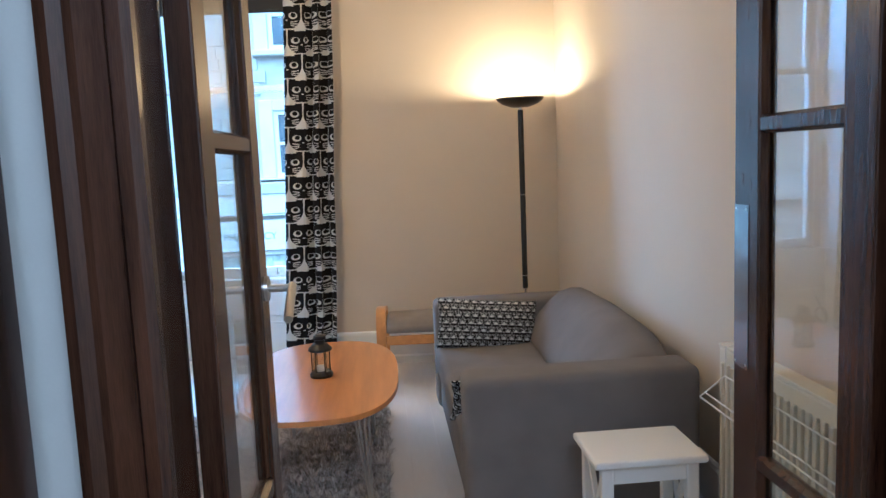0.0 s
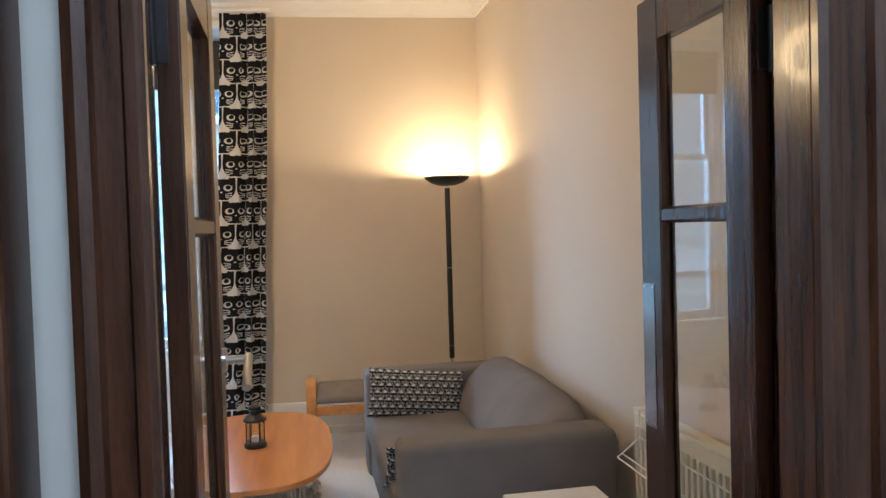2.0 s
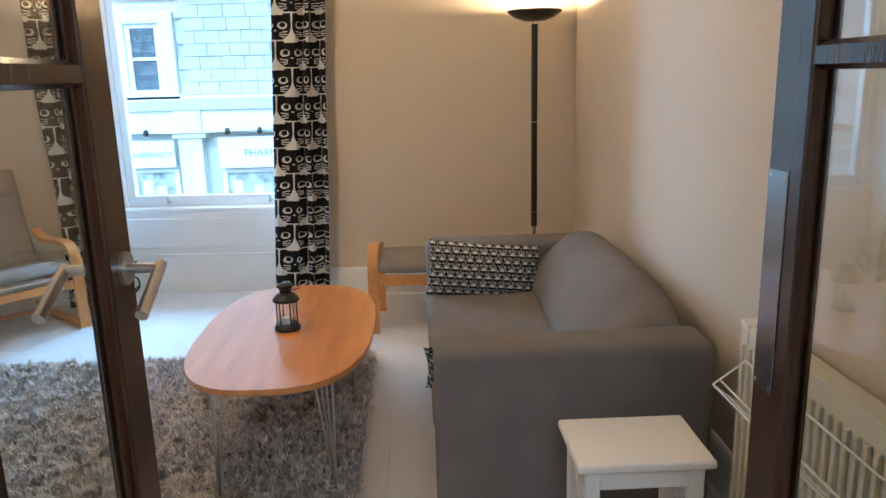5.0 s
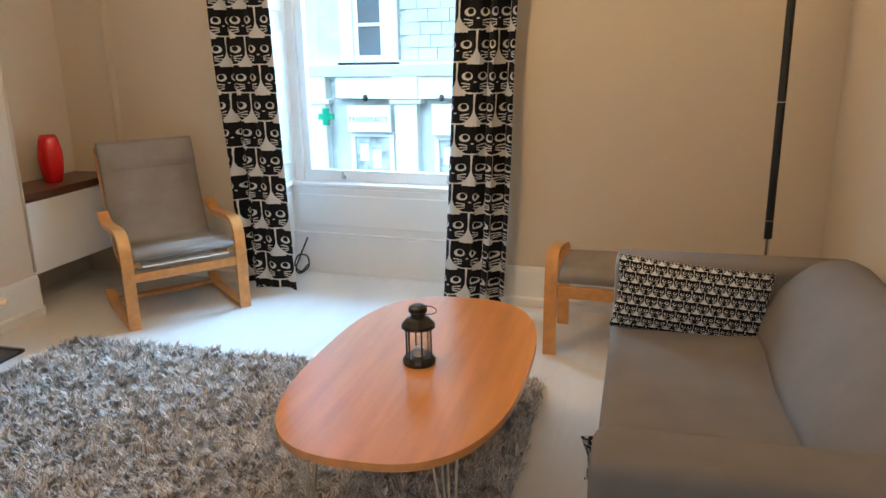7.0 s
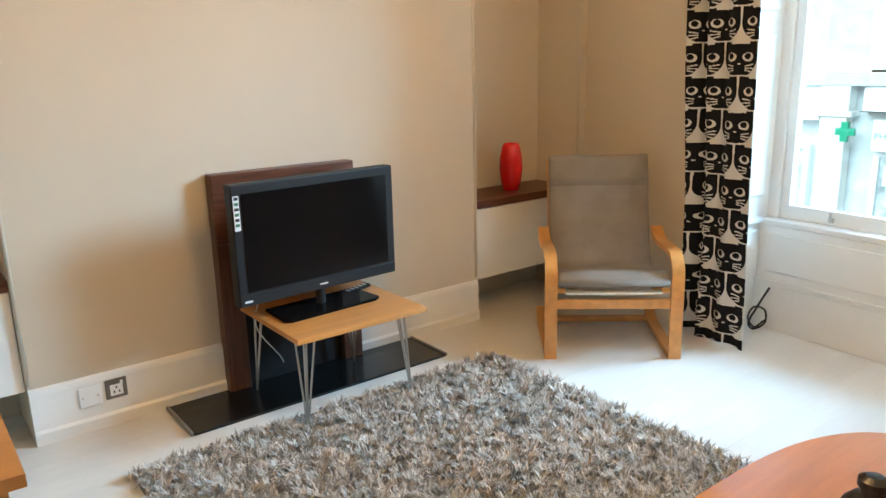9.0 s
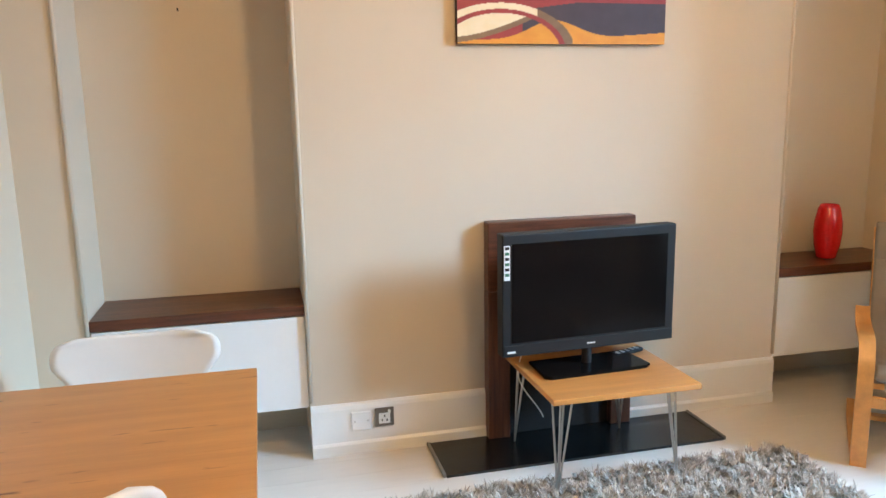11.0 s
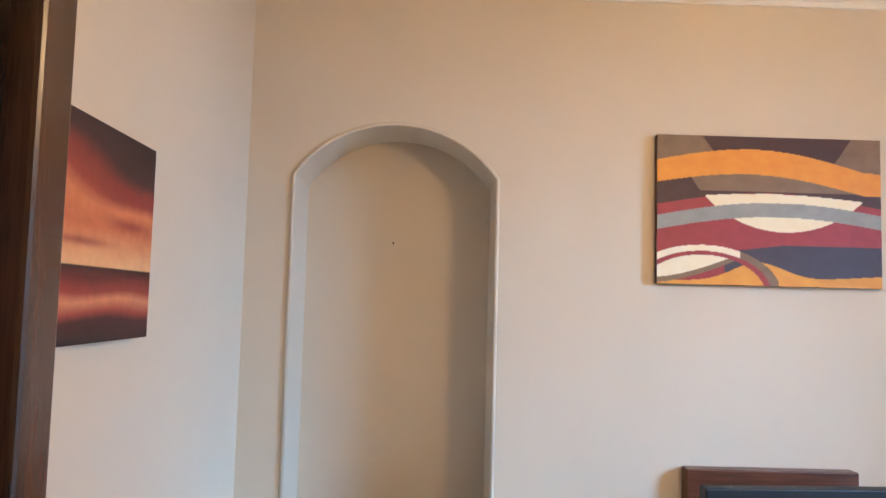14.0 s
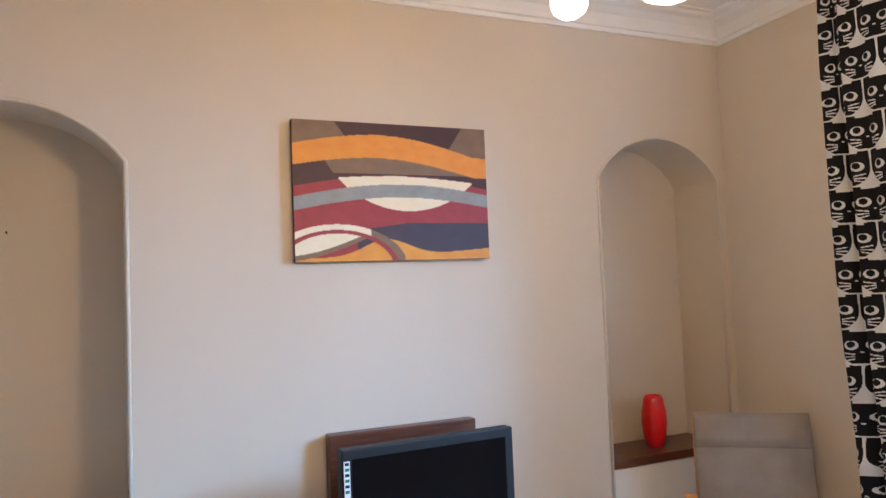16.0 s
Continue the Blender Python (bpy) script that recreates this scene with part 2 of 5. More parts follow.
# window wall, built in its own frame: u along it, w outwards
WU0, WU1, WZ1 = 1.06, 2.58, 3.03
single("wall_north", boxes((-0.3, WU0, 0, 0.55, -0.1, H + 0.1), (WU1, XR + 0.3, 0, 0.55, -0.1, H + 0.1), (WU0, WU1, 0, 0.55, WZ1, H + 0.1)), WALL, "beige painted wall with a deep window recess", "wall", FAR, "structure")
single("ceiling", boxes((-0.6, XR + 0.3, HALL_Y, 5.3, H, H + 0.12)), CEIL, "white painted plaster ceiling", "ceiling", kind="structure")
single("floor", boxes((-0.5, XR + 0.2, YD - 0.14, 5.4, -0.12, -0.022)), FLOOR, "white painted timber floorboards", "floor", kind="structure")


def cornice(a, b, inward, name="cornice"):
    """A moulded cornice from a to b along the ceiling."""
    prof = [(0, -0.13), (0.014, -0.13), (0.018, -0.112), (0.03, -0.108), (0.036, -0.09), (0.05, -0.06), (0.085, -0.034), (0.12, -0.026), (0.13, -0.012), (0.15, -0.01), (0.15, 0.0), (0, 0)]
    bm = bmesh.new()
    rings = []
    for p in (a, b):
        rings.append([bm.verts.new((p[0] + inward[0] * o, p[1] + inward[1] * o, H - 0.002 + z * 1.22)) for o, z in prof])
    for k in range(len(prof)):
        bm.faces.new((rings[0][k], rings[0][(k + 1) % len(prof)], rings[1][(k + 1) % len(prof)], rings[1][k]))
    single(name, bm, CEIL, "white moulded plaster cornice under the ceiling", "trim", kind="structure")


_s, _c = math.sin(radians(4)), math.cos(radians(4))
cornice((0, YD), (0, 5.0), (1, 0))
cornice((XR, YD), (XR, 4.7), (-1, 0))
cornice((0, 4.95), (XR, 4.95 - XR * math.tan(radians(4))), (-_s, -_c))
cornice((0, YD), (XR, YD), (0, 1))


def skirting(name, length, m):
    prof = [(0, 0), (0.028, 0), (0.028, 0.05), (0.022, 0.058), (0.018, 0.062), (0.018, 0.215), (0.014, 0.232), (0.006, 0.24), (0, 0.242)]
    bm = bmesh.new()
    prism(bm, [(-o, z) for o, z in prof], 0, length, "x")
    single(name, bm, WHITE, "white painted tall skirting board", "skirting board", m, "structure")


# prism along x: outline (y, z); the board stands at y < 0
rot_w = lambda x, y: Matrix.Translation((x, y, 0)) @ Matrix.Rotation(radians(90), 4, "Z")
skirting("baseboard", ALC[1][0] - ALC[0][1], rot_w(0, ALC[0][1]))
skirting("baseboard", ALC[0][0] - YD, rot_w(0, YD))
skirting("baseboard", WU0 - 0.1, FAR)
skirting("baseboard", XR - WU1 - 0.03, FAR @ Matrix.Translation((WU1 + 0.03, 0, 0)))
skirting("baseboard", 3.9, Matrix.Translation((XR, 4.62, 0)) @ Matrix.Rotation(radians(-90), 4, "Z"))
skirting("baseboard", 2.1, Matrix.Translation((DX0 - 0.14, YD, 0)) @ Matrix.Rotation(radians(180), 4, "Z"))

# ---- hall ----
single("hall_floor", boxes((1.2, 4.6, -2.4, HALL_Y, -0.12, 0)), mat("hall_boards", (0.32, 0.2, 0.11), 0.4, var=0.2, stretch=(8, 1, 1)), "brown wooden hall floor", "floor", kind="structure")
single("hall_wall_south", boxes((1.2, 4.6, -2.6, -2.4, -0.1, H)), HALLWALL, "pale painted hall wall", "wall", kind="structure")
single("hall_wall_west", boxes((2.40, 2.575, -2.4, -0.66, -0.1, H), (2.40, 2.575, 0.22, HALL_Y - 0.032, -0.1, H), (2.40, 2.575, -0.66, 0.22, 2.03, H)), HALLWALL, "pale painted hall wall with a side door", "wall", kind="structure")
single("hall_wall_east", boxes((4.4, 4.6, -2.4, HALL_Y, -0.1, H)), HALLWALL, "pale painted hall wall", "wall", kind="structure")
single("hall_wall_north", boxes((2.42, DX0 - 0.07, HALL_Y - 0.03, HALL_Y - 0.003, 0, H), (DX1 + 0.15, 4.4, HALL_Y - 0.03, HALL_Y - 0.003, 0, H), (DX0 - 0.07, DX1 + 0.15, HALL_Y - 0.03, HALL_Y - 0.003, DH + 0.14, H)), HALLWALL, "pale painted hall wall round the doorway", "wall", kind="structure")
single("hall_ceiling", boxes((1.2, 4.6, -2.6, HALL_Y - 0.003, H - 0.3, H - 0.2)), CEIL, "white painted hall ceiling", "ceiling", kind="structure")

ORANGEWOOD = mat("varnished_pine_door", (0.30, 0.11, 0.035), 0.3, var=0.3, scale=3, fine=40, bump=0.05, coat=0.3, stretch=(12, 12, 0.8))
_d = thing("hall_door", "brown varnished wooden hall door, closed", "door", kind="structure")
part("leaf", boxes((2.515, 2.56, -0.655, 0.215, 0.0, 2.01), bevel=0.003), ORANGEWOOD, _d)
for _y0, _y1 in ((0.215, 0.325), (-0.77, -0.655)):
    part("architrave", boxes((2.545, 2.60, _y0, _y1, 0.0, 2.14), bevel=0.008), DARKWOOD, _d)
part("architrave", boxes((2.545, 2.598, -0.655, 0.215, 2.02, 2.14), bevel=0.008), DARKWOOD, _d)
part("lock_plate", boxes((2.56, 2.565, 0.13, 0.17, 1.55, 1.72)), STEEL, _d)


# door lining and architraves
def doorway():
    d = thing("door_frame", "dark varnished wooden door frame with moulded architraves", "door frame", kind="structure")
    part("jamb", boxes((DX0 - 0.02, DX0 + 0.002, HALL_Y - 0.03, YD + 0.003, 0, DH + 0.02), bevel=0.003), DARKWOOD, d)
    part("jamb", boxes((DX1 - 0.043, DX1 + 0.018, HALL_Y - 0.03, 0.475, 0, DH - 0.013), bevel=0.003), DARKWOOD, d)
    part("rebate", boxes((DX1 + 0.019, DX1 + 0.034, HALL_Y - 0.028, YD + 0.003, 0, DH + 0.018)), DARKWOOD, d)
    part("head", boxes((DX0 + 0.002, DX1 + 0.018, HALL_Y - 0.03, YD + 0.003, DH - 0.012, DH + 0.02), bevel=0.003), DARKWOOD, d)
    prof = [(0.0, 0.0), (0.0, 0.018), (0.012, 0.026), (0.03, 0.026), (0.036, 0.018), (0.075, 0.018), (0.082, 0.03), (0.1, 0.036), (0.118, 0.03), (0.12, 0.0)]
    for face, sgn in ((HALL_Y - 0.031, -1), (YD + 0.001, 1)):
        for x, side in ((DX0 + (0.03 if sgn < 0 else 0.0), -1), (DX1 + (-0.043 if sgn < 0 else 0.022), 1)):
            bm = bmesh.new()
            wd = 0.92 if side < 0 else (1.25 if sgn < 0 else 1.0)
            prism(bm, [(x + side * a * wd, face + sgn * b) for a, b in prof], 0.0, DH + 0.004)
            part("architrave", bm, DARKWOOD, d)
        bm = bmesh.new()
        prism(bm, [(face + sgn * b, DH + 0.005 + a) for a, b in prof], DX0 - 0.08, DX1 + 0.122, "x")
        part("architrave", bm, DARKWOOD, d)


doorway()


def door_leaf(name, m, mirror, handle, w, hinge_stile, free_stile):
    """A glazed leaf; hinge edge at the origin, leaf along +x, thickness along y."""
    d = thing(name, "dark varnished glazed door leaf standing open", "door", m)
    t, h = 0.042, 2.075
    a0, a1 = hinge_stile, w - free_stile
    for x0, x1 in ((0.0, a0), (a1, w)):
        part("stile", boxes((x0, x1, -t / 2, t / 2, 0.008, h), bevel=0.004), DARKWOOD, d)
    part("rail", boxes((a0, a1, -t / 2 + 0.001, t / 2 - 0.001, h - 0.115, h - 0.001)), DARKWOOD, d)
    part("rail", boxes((a0, a1, -t / 2 + 0.001, t / 2 - 0.001, 0.009, 0.24)), DARKWOOD, d)
    bars = (0.748, 1.515)
    for z in bars:
        bm = bmesh.new()
        prism(bm, [(-0.019, z - 0.013), (-0.006, z - 0.021), (0.006, z - 0.021), (0.019, z - 0.013), (0.019, z + 0.013), (0.006, z + 0.021), (-0.006, z + 0.021), (-0.019, z + 0.013)], a0, a1, "x")
        part("glazing_bar", bm, DARKWOOD, d)
    edges = [0.24, *bars, h - 0.115]
    for a, b in zip(edges, edges[1:]):
        low, high = a + (0.021 if a in bars else 0), b - (0.021 if b in bars else 0)
        for x0, x1 in ((a0, a0 + 0.013), (a1 - 0.013, a1)):
            bead = bmesh.new()
            for sgn in (-1, 1):
                lean = [(x0, sgn * 0.004), (x1, sgn * 0.004), (x1, sgn * (0.016 if x1 == a1 else 0.007)), (x0, sgn * (0.016 if x0 == a0 else 0.007))]
                prism(bead, lean, low, high)
            part("glazing_bead", bead, DARKWOOD, d)
        pane = part("pane", boxes((a0 + 0.001, a1 - 0.001, -0.002, 0.002, a + 0.003, b - 0.003)), GLASS, d, "clear glass pane")
        pane.visible_shadow = False
    for z in (0.25, 1.86):
        hb = bmesh.new()
        side = sorted((mirror * (t / 2 - 0.022), mirror * (t / 2 + 0.002)))
        box(hb, -0.003, 0.0, *side, z - 0.06, z + 0.06)
        tube(hb, [(-0.006, mirror * (t / 2 + 0.004), z - 0.065), (-0.006, mirror * (t / 2 + 0.004), z + 0.065)], 0.007, 10)
        part("hinge", hb, BLACK, d, "black steel butt hinge")
    part("lock_plate", boxes((w, w + 0.002, -0.011, 0.011, 1.06, 1.34)), STEEL, d, "brushed steel lock plate")
    if not handle:
        part("push_plate", boxes((w - 0.070, w - 0.005, t / 2, t / 2 + 0.002, 0.955, 1.337), bevel=0.0008), PLATE, d, "dull polished steel push plate")
        for x in (w - 0.062, w - 0.013):
            for z in (0.965, 1.327):
                part("screw", boxes((x - 0.003, x + 0.003, t / 2 + 0.002, t / 2 + 0.003, z - 0.003, z + 0.003)), STEEL, d)
    if handle:
        for sgn in (-1, 1):
            hm = bmesh.new()
            x = w - 0.042
            tube(hm, [(x, sgn * t / 2, 1.19), (x, sgn * (t / 2 + 0.008), 1.19)], 0.029, 28)
            tube(hm, [(x, sgn * (t / 2 + 0.006), 1.19), (x, sgn * (t / 2 + 0.06), 1.19)], 0.009, 14)
            tube(hm, [(x + 0.009, sgn * (t / 2 + 0.06), 1.194), (x - 0.105, sgn * (t / 2 + 0.06), 1.137)], 0.0105, 16)
            part("handle", hm, STEEL, d, "brushed steel lever handle", smooth=False)
    return d


door_leaf("door_1", pose(DX0 + 0.026, 0.582, 0, 0, 0, 90.4), 1, True, 0.565, 0.098, 0.10)
door_leaf("door_2", pose(3.882, 0.573, 0, 0, 0, 90), -1, False, 0.497, 0.094, 0.11)


# ---- window ----
def window():
    w = thing("window_1", "white painted sash window with panelled shutters and apron", "window", FAR, kind="structure")
    g0, g1, z0, z1 = 1.15, 2.49, 0.62, 2.98
    zm = 2.06
    # outer box frame
    for x0, x1 in ((g0 - 0.09, g0), (g1, g1 + 0.09)):
        part("window_frame", boxes((x0, x1, 0.36, 0.52, z0, z1), bevel=0.004), WHITE, w)
    part("window_frame", boxes((g0, g1, 0.36, 0.52, z1 - 0.06, z1)), WHITE, w)
    part("window_sill", boxes((g0 - 0.09, g1 + 0.09, 0.30, 0.50, z0 - 0.035, z0), bevel=0.008), WHITE, w)

    def sash(y, za, zb, name):
        s = part(name, boxes((g0 + 0.002, g0 + 0.052, y, y + 0.045, za, zb), (g1 - 0.052, g1 - 0.002, y, y + 0.045, za, zb), (g0 + 0.052, g1 - 0.052, y, y + 0.045, za, za + (0.075 if za < 1 else 0.045)), (g0 + 0.052, g1 - 0.052, y, y + 0.045, zb - 0.045, zb)), WHITE, w)
        p = part("pane", boxes((g0 + 0.05, g1 - 0.05, y + 0.02, y + 0.024, za + 0.04, zb - 0.04)), GLASS, s, "clear glass pane")
        p.visible_shadow = False
        return s

    low = sash(0.38, z0 + 0.002, zm + 0.02, "lower_sash")
    sash(0.43, zm - 0.025, z1 - 0.06, "upper_sash")
    for x in (g0 + 0.3, g1 - 0.3):
        hb = bmesh.new()
        box(hb, x - 0.012, x + 0.012, 0.352, 0.38, z0 + 0.02, z0 + 0.045, bevel=0.004)
        tube(hb, [(x, 0.35, z0 + 0.04), (x, 0.35, z0 + 0.075)], 0.006, 8)
        part("sash_lift", hb, STEEL, low, "small steel sash lift")
    # apron panelling
    part("apron", boxes((WU0 + 0.02, WU1 - 0.02, 0.30, 0.36, 0, z0 - 0.035)), WHITE, w)
    part("panel", boxes((WU0 + 0.08, WU1 - 0.08, 0.288, 0.30, 0.33, z0 - 0.075), bevel=0.006), WHITE, w)
    part("panel_moulding", boxes((WU0 + 0.02, WU1 - 0.02, 0.276, 0.30, 0.262, 0.285), (WU0 + 0.02, WU1 - 0.02, 0.285, 0.30, 0.0, 0.26), bevel=0.004), WHITE, w)
    # panelled shutters folded in the reveals
    for x0, sgn in ((WU0, 1), (WU1, -1)):
        a, b = sorted((x0, x0 + sgn * 0.03))
        part("shutter_case", boxes((a, b, 0.0, 0.36, 0.0, WZ1), bevel=0.003), WHITE, w)
        a, b = sorted((x0 + sgn * 0.03, x0 + sgn * 0.045))
        part("shutter_panel", boxes((a, b, 0.05, 0.29, 0.75, 1.6), bevel=0.006), WHITE, w)
        part("shutter_panel", boxes((a, b, 0.05, 0.29, 1.72, 2.75), bevel=0.006), WHITE, w)
        part("shutter_panel", boxes((a, b, 0.05, 0.27, 0.33, 0.56), bevel=0.006), WHITE, w)
        a, b = sorted((x0 + sgn * 0.03, x0 + sgn * 0.052))
        part("shutter_rail", boxes((a, b, 0.0, 0.295, 0.60, 0.63), bevel=0.006), WHITE, w)
    part("recess_head", boxes((WU0 + 0.03, WU1 - 0.03, 0.0, 0.36, z1, WZ1)), WHITE, w)


window()


# ---- printed and painted cloths ----
def cat_print(a, b):
    """1 for the white of a repeating cat's-head print, 0 for the black; a, b in cells."""
    row = np.floor(b)
    a = a + 0.5 * (row % 2)
    u, v = a - np.floor(a) - 0.5, b - row
    low = np.clip((0.52 - v) / 0.50, 0, 1)
    half = 0.482 * np.sqrt(np.clip(1 - 0.88 * low**2, 0, 1)) - 0.03 * np.clip(v - 0.6, 0, 1)
    black = (np.abs(u) < half) & (v > 0.03) & (v < 0.985 - 0.06 * (np.abs(u) < 0.24))
    e = np.minimum(((u - 0.215) / 0.150) ** 2, ((u + 0.215) / 0.150) ** 2) + ((v - 0.55) / 0.132) ** 2 < 1
    pupil = np.minimum(((u - 0.224) / 0.088) ** 2, ((u + 0.196) / 0.088) ** 2) + ((v - 0.572) / 0.092) ** 2 < 1
    w = np.zeros_like(u, dtype=bool)
    for k, t in ((0.15, 0.3), (0.225, 0.05), (0.30, -0.2)):
        w |= (np.abs(v - k + (np.abs(u) - 0.2) * t) < 0.017) & (np.abs(u) > 0.13) & (np.abs(u) < 0.38)
    nose = (np.abs(u) < 0.035) & (np.abs(v - 0.36) < 0.02)
    return (~black | (e & ~pupil) | w | nose).astype(float)


def print_material(name, ink, ground):
    m = mat(name, ground, 0.85, var=0.04, fine=400, bump=0.15, spec=0.2)
    n, l = m.node_tree.nodes, m.node_tree.links
    at, ramp, mix = n.new("ShaderNodeAttribute"), n.new("ShaderNodeValToRGB"), n.new("ShaderNodeMix")
    at.attribute_name = "print"
    ramp.color_ramp.elements[0].position, ramp.color_ramp.elements[1].position = 0.4, 0.6
    mix.data_type = "RGBA"
    p = n["Principled BSDF"]
    old = p.inputs["Base Color"].links[0].from_socket
    l.new(at.outputs["Fac"], ramp.inputs[0])
    l.new(ramp.outputs[0], mix.inputs[0])
    mix.inputs[6].default_value = (*ink, 1)
    l.new(old, mix.inputs[7])
    l.new(mix.outputs[2], p.inputs["Base Color"])
    return m


CATS = print_material("cat_print_cotton", (0.008, 0.008, 0.01), (0.62, 0.62, 0.60))


def grid_mesh(name, x, y, z):
    """A mesh from 2D arrays of coordinates."""
    r, c = x.shape
    verts = np.stack([x, y, z], -1).reshape(-1, 3)
    i = np.arange(r * c).reshape(r, c)
    faces = np.stack([i[:-1, :-1], i[:-1, 1:], i[1:, 1:], i[1:, :-1]], -1).reshape(-1, 4)
    me = bpy.data.meshes.new(name)
    me.from_pydata(verts.tolist(), [], faces.tolist())
    me.shade_smooth()
    return me


def curtain(top, bottom, flat, phase, shift, label):
    """A gathered curtain in the window wall's frame, from the track down to the floor.
    top, bottom: (outer, inner) edges; flat: the share of the width left ungathered at the inner edge."""
    zt, zb = 3.06, 0.012
    nu, nv = 300, 920
    s = np.linspace(0, 1, nu)[None, :] * np.ones((nv, 1))
    v = np.linspace(0, 1, nv)[:, None] * np.ones((1, nu))
    z = zt + (zb - zt) * v
    outer, inner = top[0] + (bottom[0] - top[0]) * v**1.3, top[1] + (bottom[1] - top[1]) * v**1.3
    # deep pleats at the outer side, running out into one slack panel at the inner edge
    gather = np.clip((1 - flat - s) / 0.12, 0, 1)
    gather = gather * gather * (3 - 2 * gather)
    wob = 0.45 * np.sin(1.7 * v * math.pi + phase) + 0.25 * np.sin(4.1 * v * math.pi + 2 * phase)
    th = 2 * math.pi * 3.2 * s + phase + wob * (0.4 + gather)
    amp = (0.018 + 0.022 * np.minimum(1, v * 3)) * (0.25 + 0.75 * gather)
    u = outer + (inner - outer) * (s + 0.02 * gather * np.sin(2 * th + 1))
    belly = 0.02 * np.sin(math.pi * np.clip((s - 1 + flat) / flat, 0, 1))
    w = -0.105 - amp * np.sin(th) - belly * (0.4 + 0.6 * v) - 0.012 * np.sin(5 * v + 3 * s + phase) - 0.05 * np.clip(v - 0.9, 0, 1)
    z = z + 0.010 * np.sin(th * 0.5) * v
    # the print follows the cloth's own length, taken at mid height from the inner edge
    mid = nv // 2
    run = np.hypot(np.diff(u[mid]), np.diff(w[mid]))
    length = np.concatenate([[0], np.cumsum(run)])
    length = length[-1] - length
    me = grid_mesh("curtain", u, w, z)
    a = me.attributes.new("print", "FLOAT", "POINT")
    a.data.foreach_set("value", cat_print(length[None, :] / 0.212 + shift + 40 + 0 * v, (zt - z) / -0.166 + 40).ravel())
    me.materials.append(CATS)
    ob = new("curtain", me)
    ob.matrix_world = FAR
    tagged(ob, label, "curtain", "pair of curtains")


curtain((0.85, 1.23), (0.885, 1.325), 0.54, 0.4, 0.0, "black and white cat-print cotton curtain, drawn open, floor length")
curtain((2.785, 2.46), (2.67, 2.30), 0.40, 1.9, 0.35, "black and white cat-print cotton curtain, drawn open, floor length")
_t = thing("curtain_track", "white curtain track above the window", "curtain track", FAR)
part("rail", boxes((0.8, 2.82, -0.13, -0.10, 3.062, 3.085), bevel=0.004), WHITE, _t)
for _u in (0.9, 1.82, 2.7):
    part("bracket", boxes((_u - 0.012, _u + 0.012, -0.12, 0.0, 3.085, 3.10)), WHITE, _t)
_t = thing("roller_blind", "black roller blind rolled up high in the window", "blind", FAR)
part("cloth", boxes((1.13, 2.51, 0.325, 0.329, 2.62, 2.93)), BLACK, _t)
_b = bmesh.new()
tube(_b, [(1.12, 0.327, 2.945), (2.52, 0.327, 2.945)], 0.025, 16)
part("roller", _b, BLACK, _t)
_b = bmesh.new()
tube(_b, [(2.36, 0.315, 2.6), (2.362, 0.312, 1.4), (2.36, 0.31, 0.32)], 0.0016, 6)
part("cord", _b, BLACK, _t, "thin dark pull cord")
part("bottom_bar", boxes((1.13, 2.51, 0.32, 0.334, 2.60, 2.62), bevel=0.003), BLACK, _t)


def cushion(name, m, w, h, t, pitch, label):
    n = 300
    s, v = np.meshgrid(np.linspace(-1, 1, n), np.linspace(-1, 1, n))
    prof = (np.clip(1 - np.abs(s) ** 2.6, 0, 1) * np.clip(1 - np.abs(v) ** 2.6, 0, 1)) ** 0.55
    pinch = 1 - 0.06 * (1 - np.abs(s) ** 2) * np.abs(v) ** 3
    pin2 = 1 - 0.05 * (1 - np.abs(v) ** 2) * np.abs(s) ** 3
    wave = 0.006 * np.sin(5 * s + 3 * v) * prof
    d = thing(name, label, "cushion", m)
    for sgn, nm in ((1, "front"), (-1, "back")):
        me = grid_mesh(nm, s * w / 2 * pin2, sgn * prof * t / 2 + wave, v * h / 2 * pinch)
        a = me.attributes.new("print", "FLOAT", "POINT")
        a.data.foreach_set("value", cat_print(s * w / 2 / pitch + 20.2, v * h / 2 / (pitch * 0.86) + 20).ravel())
        me.materials.append(CATS)
        ob = new(nm, me)
        ob.parent = d
    return d


# ---- sofa ----
def soft_box(x0, x1, y0, y1, z0, z1, r, seg=5):
    bm = bmesh.new()
    box(bm, x0, x1, y0, y1, z0, z1, bevel=r, seg=seg)
    return bm


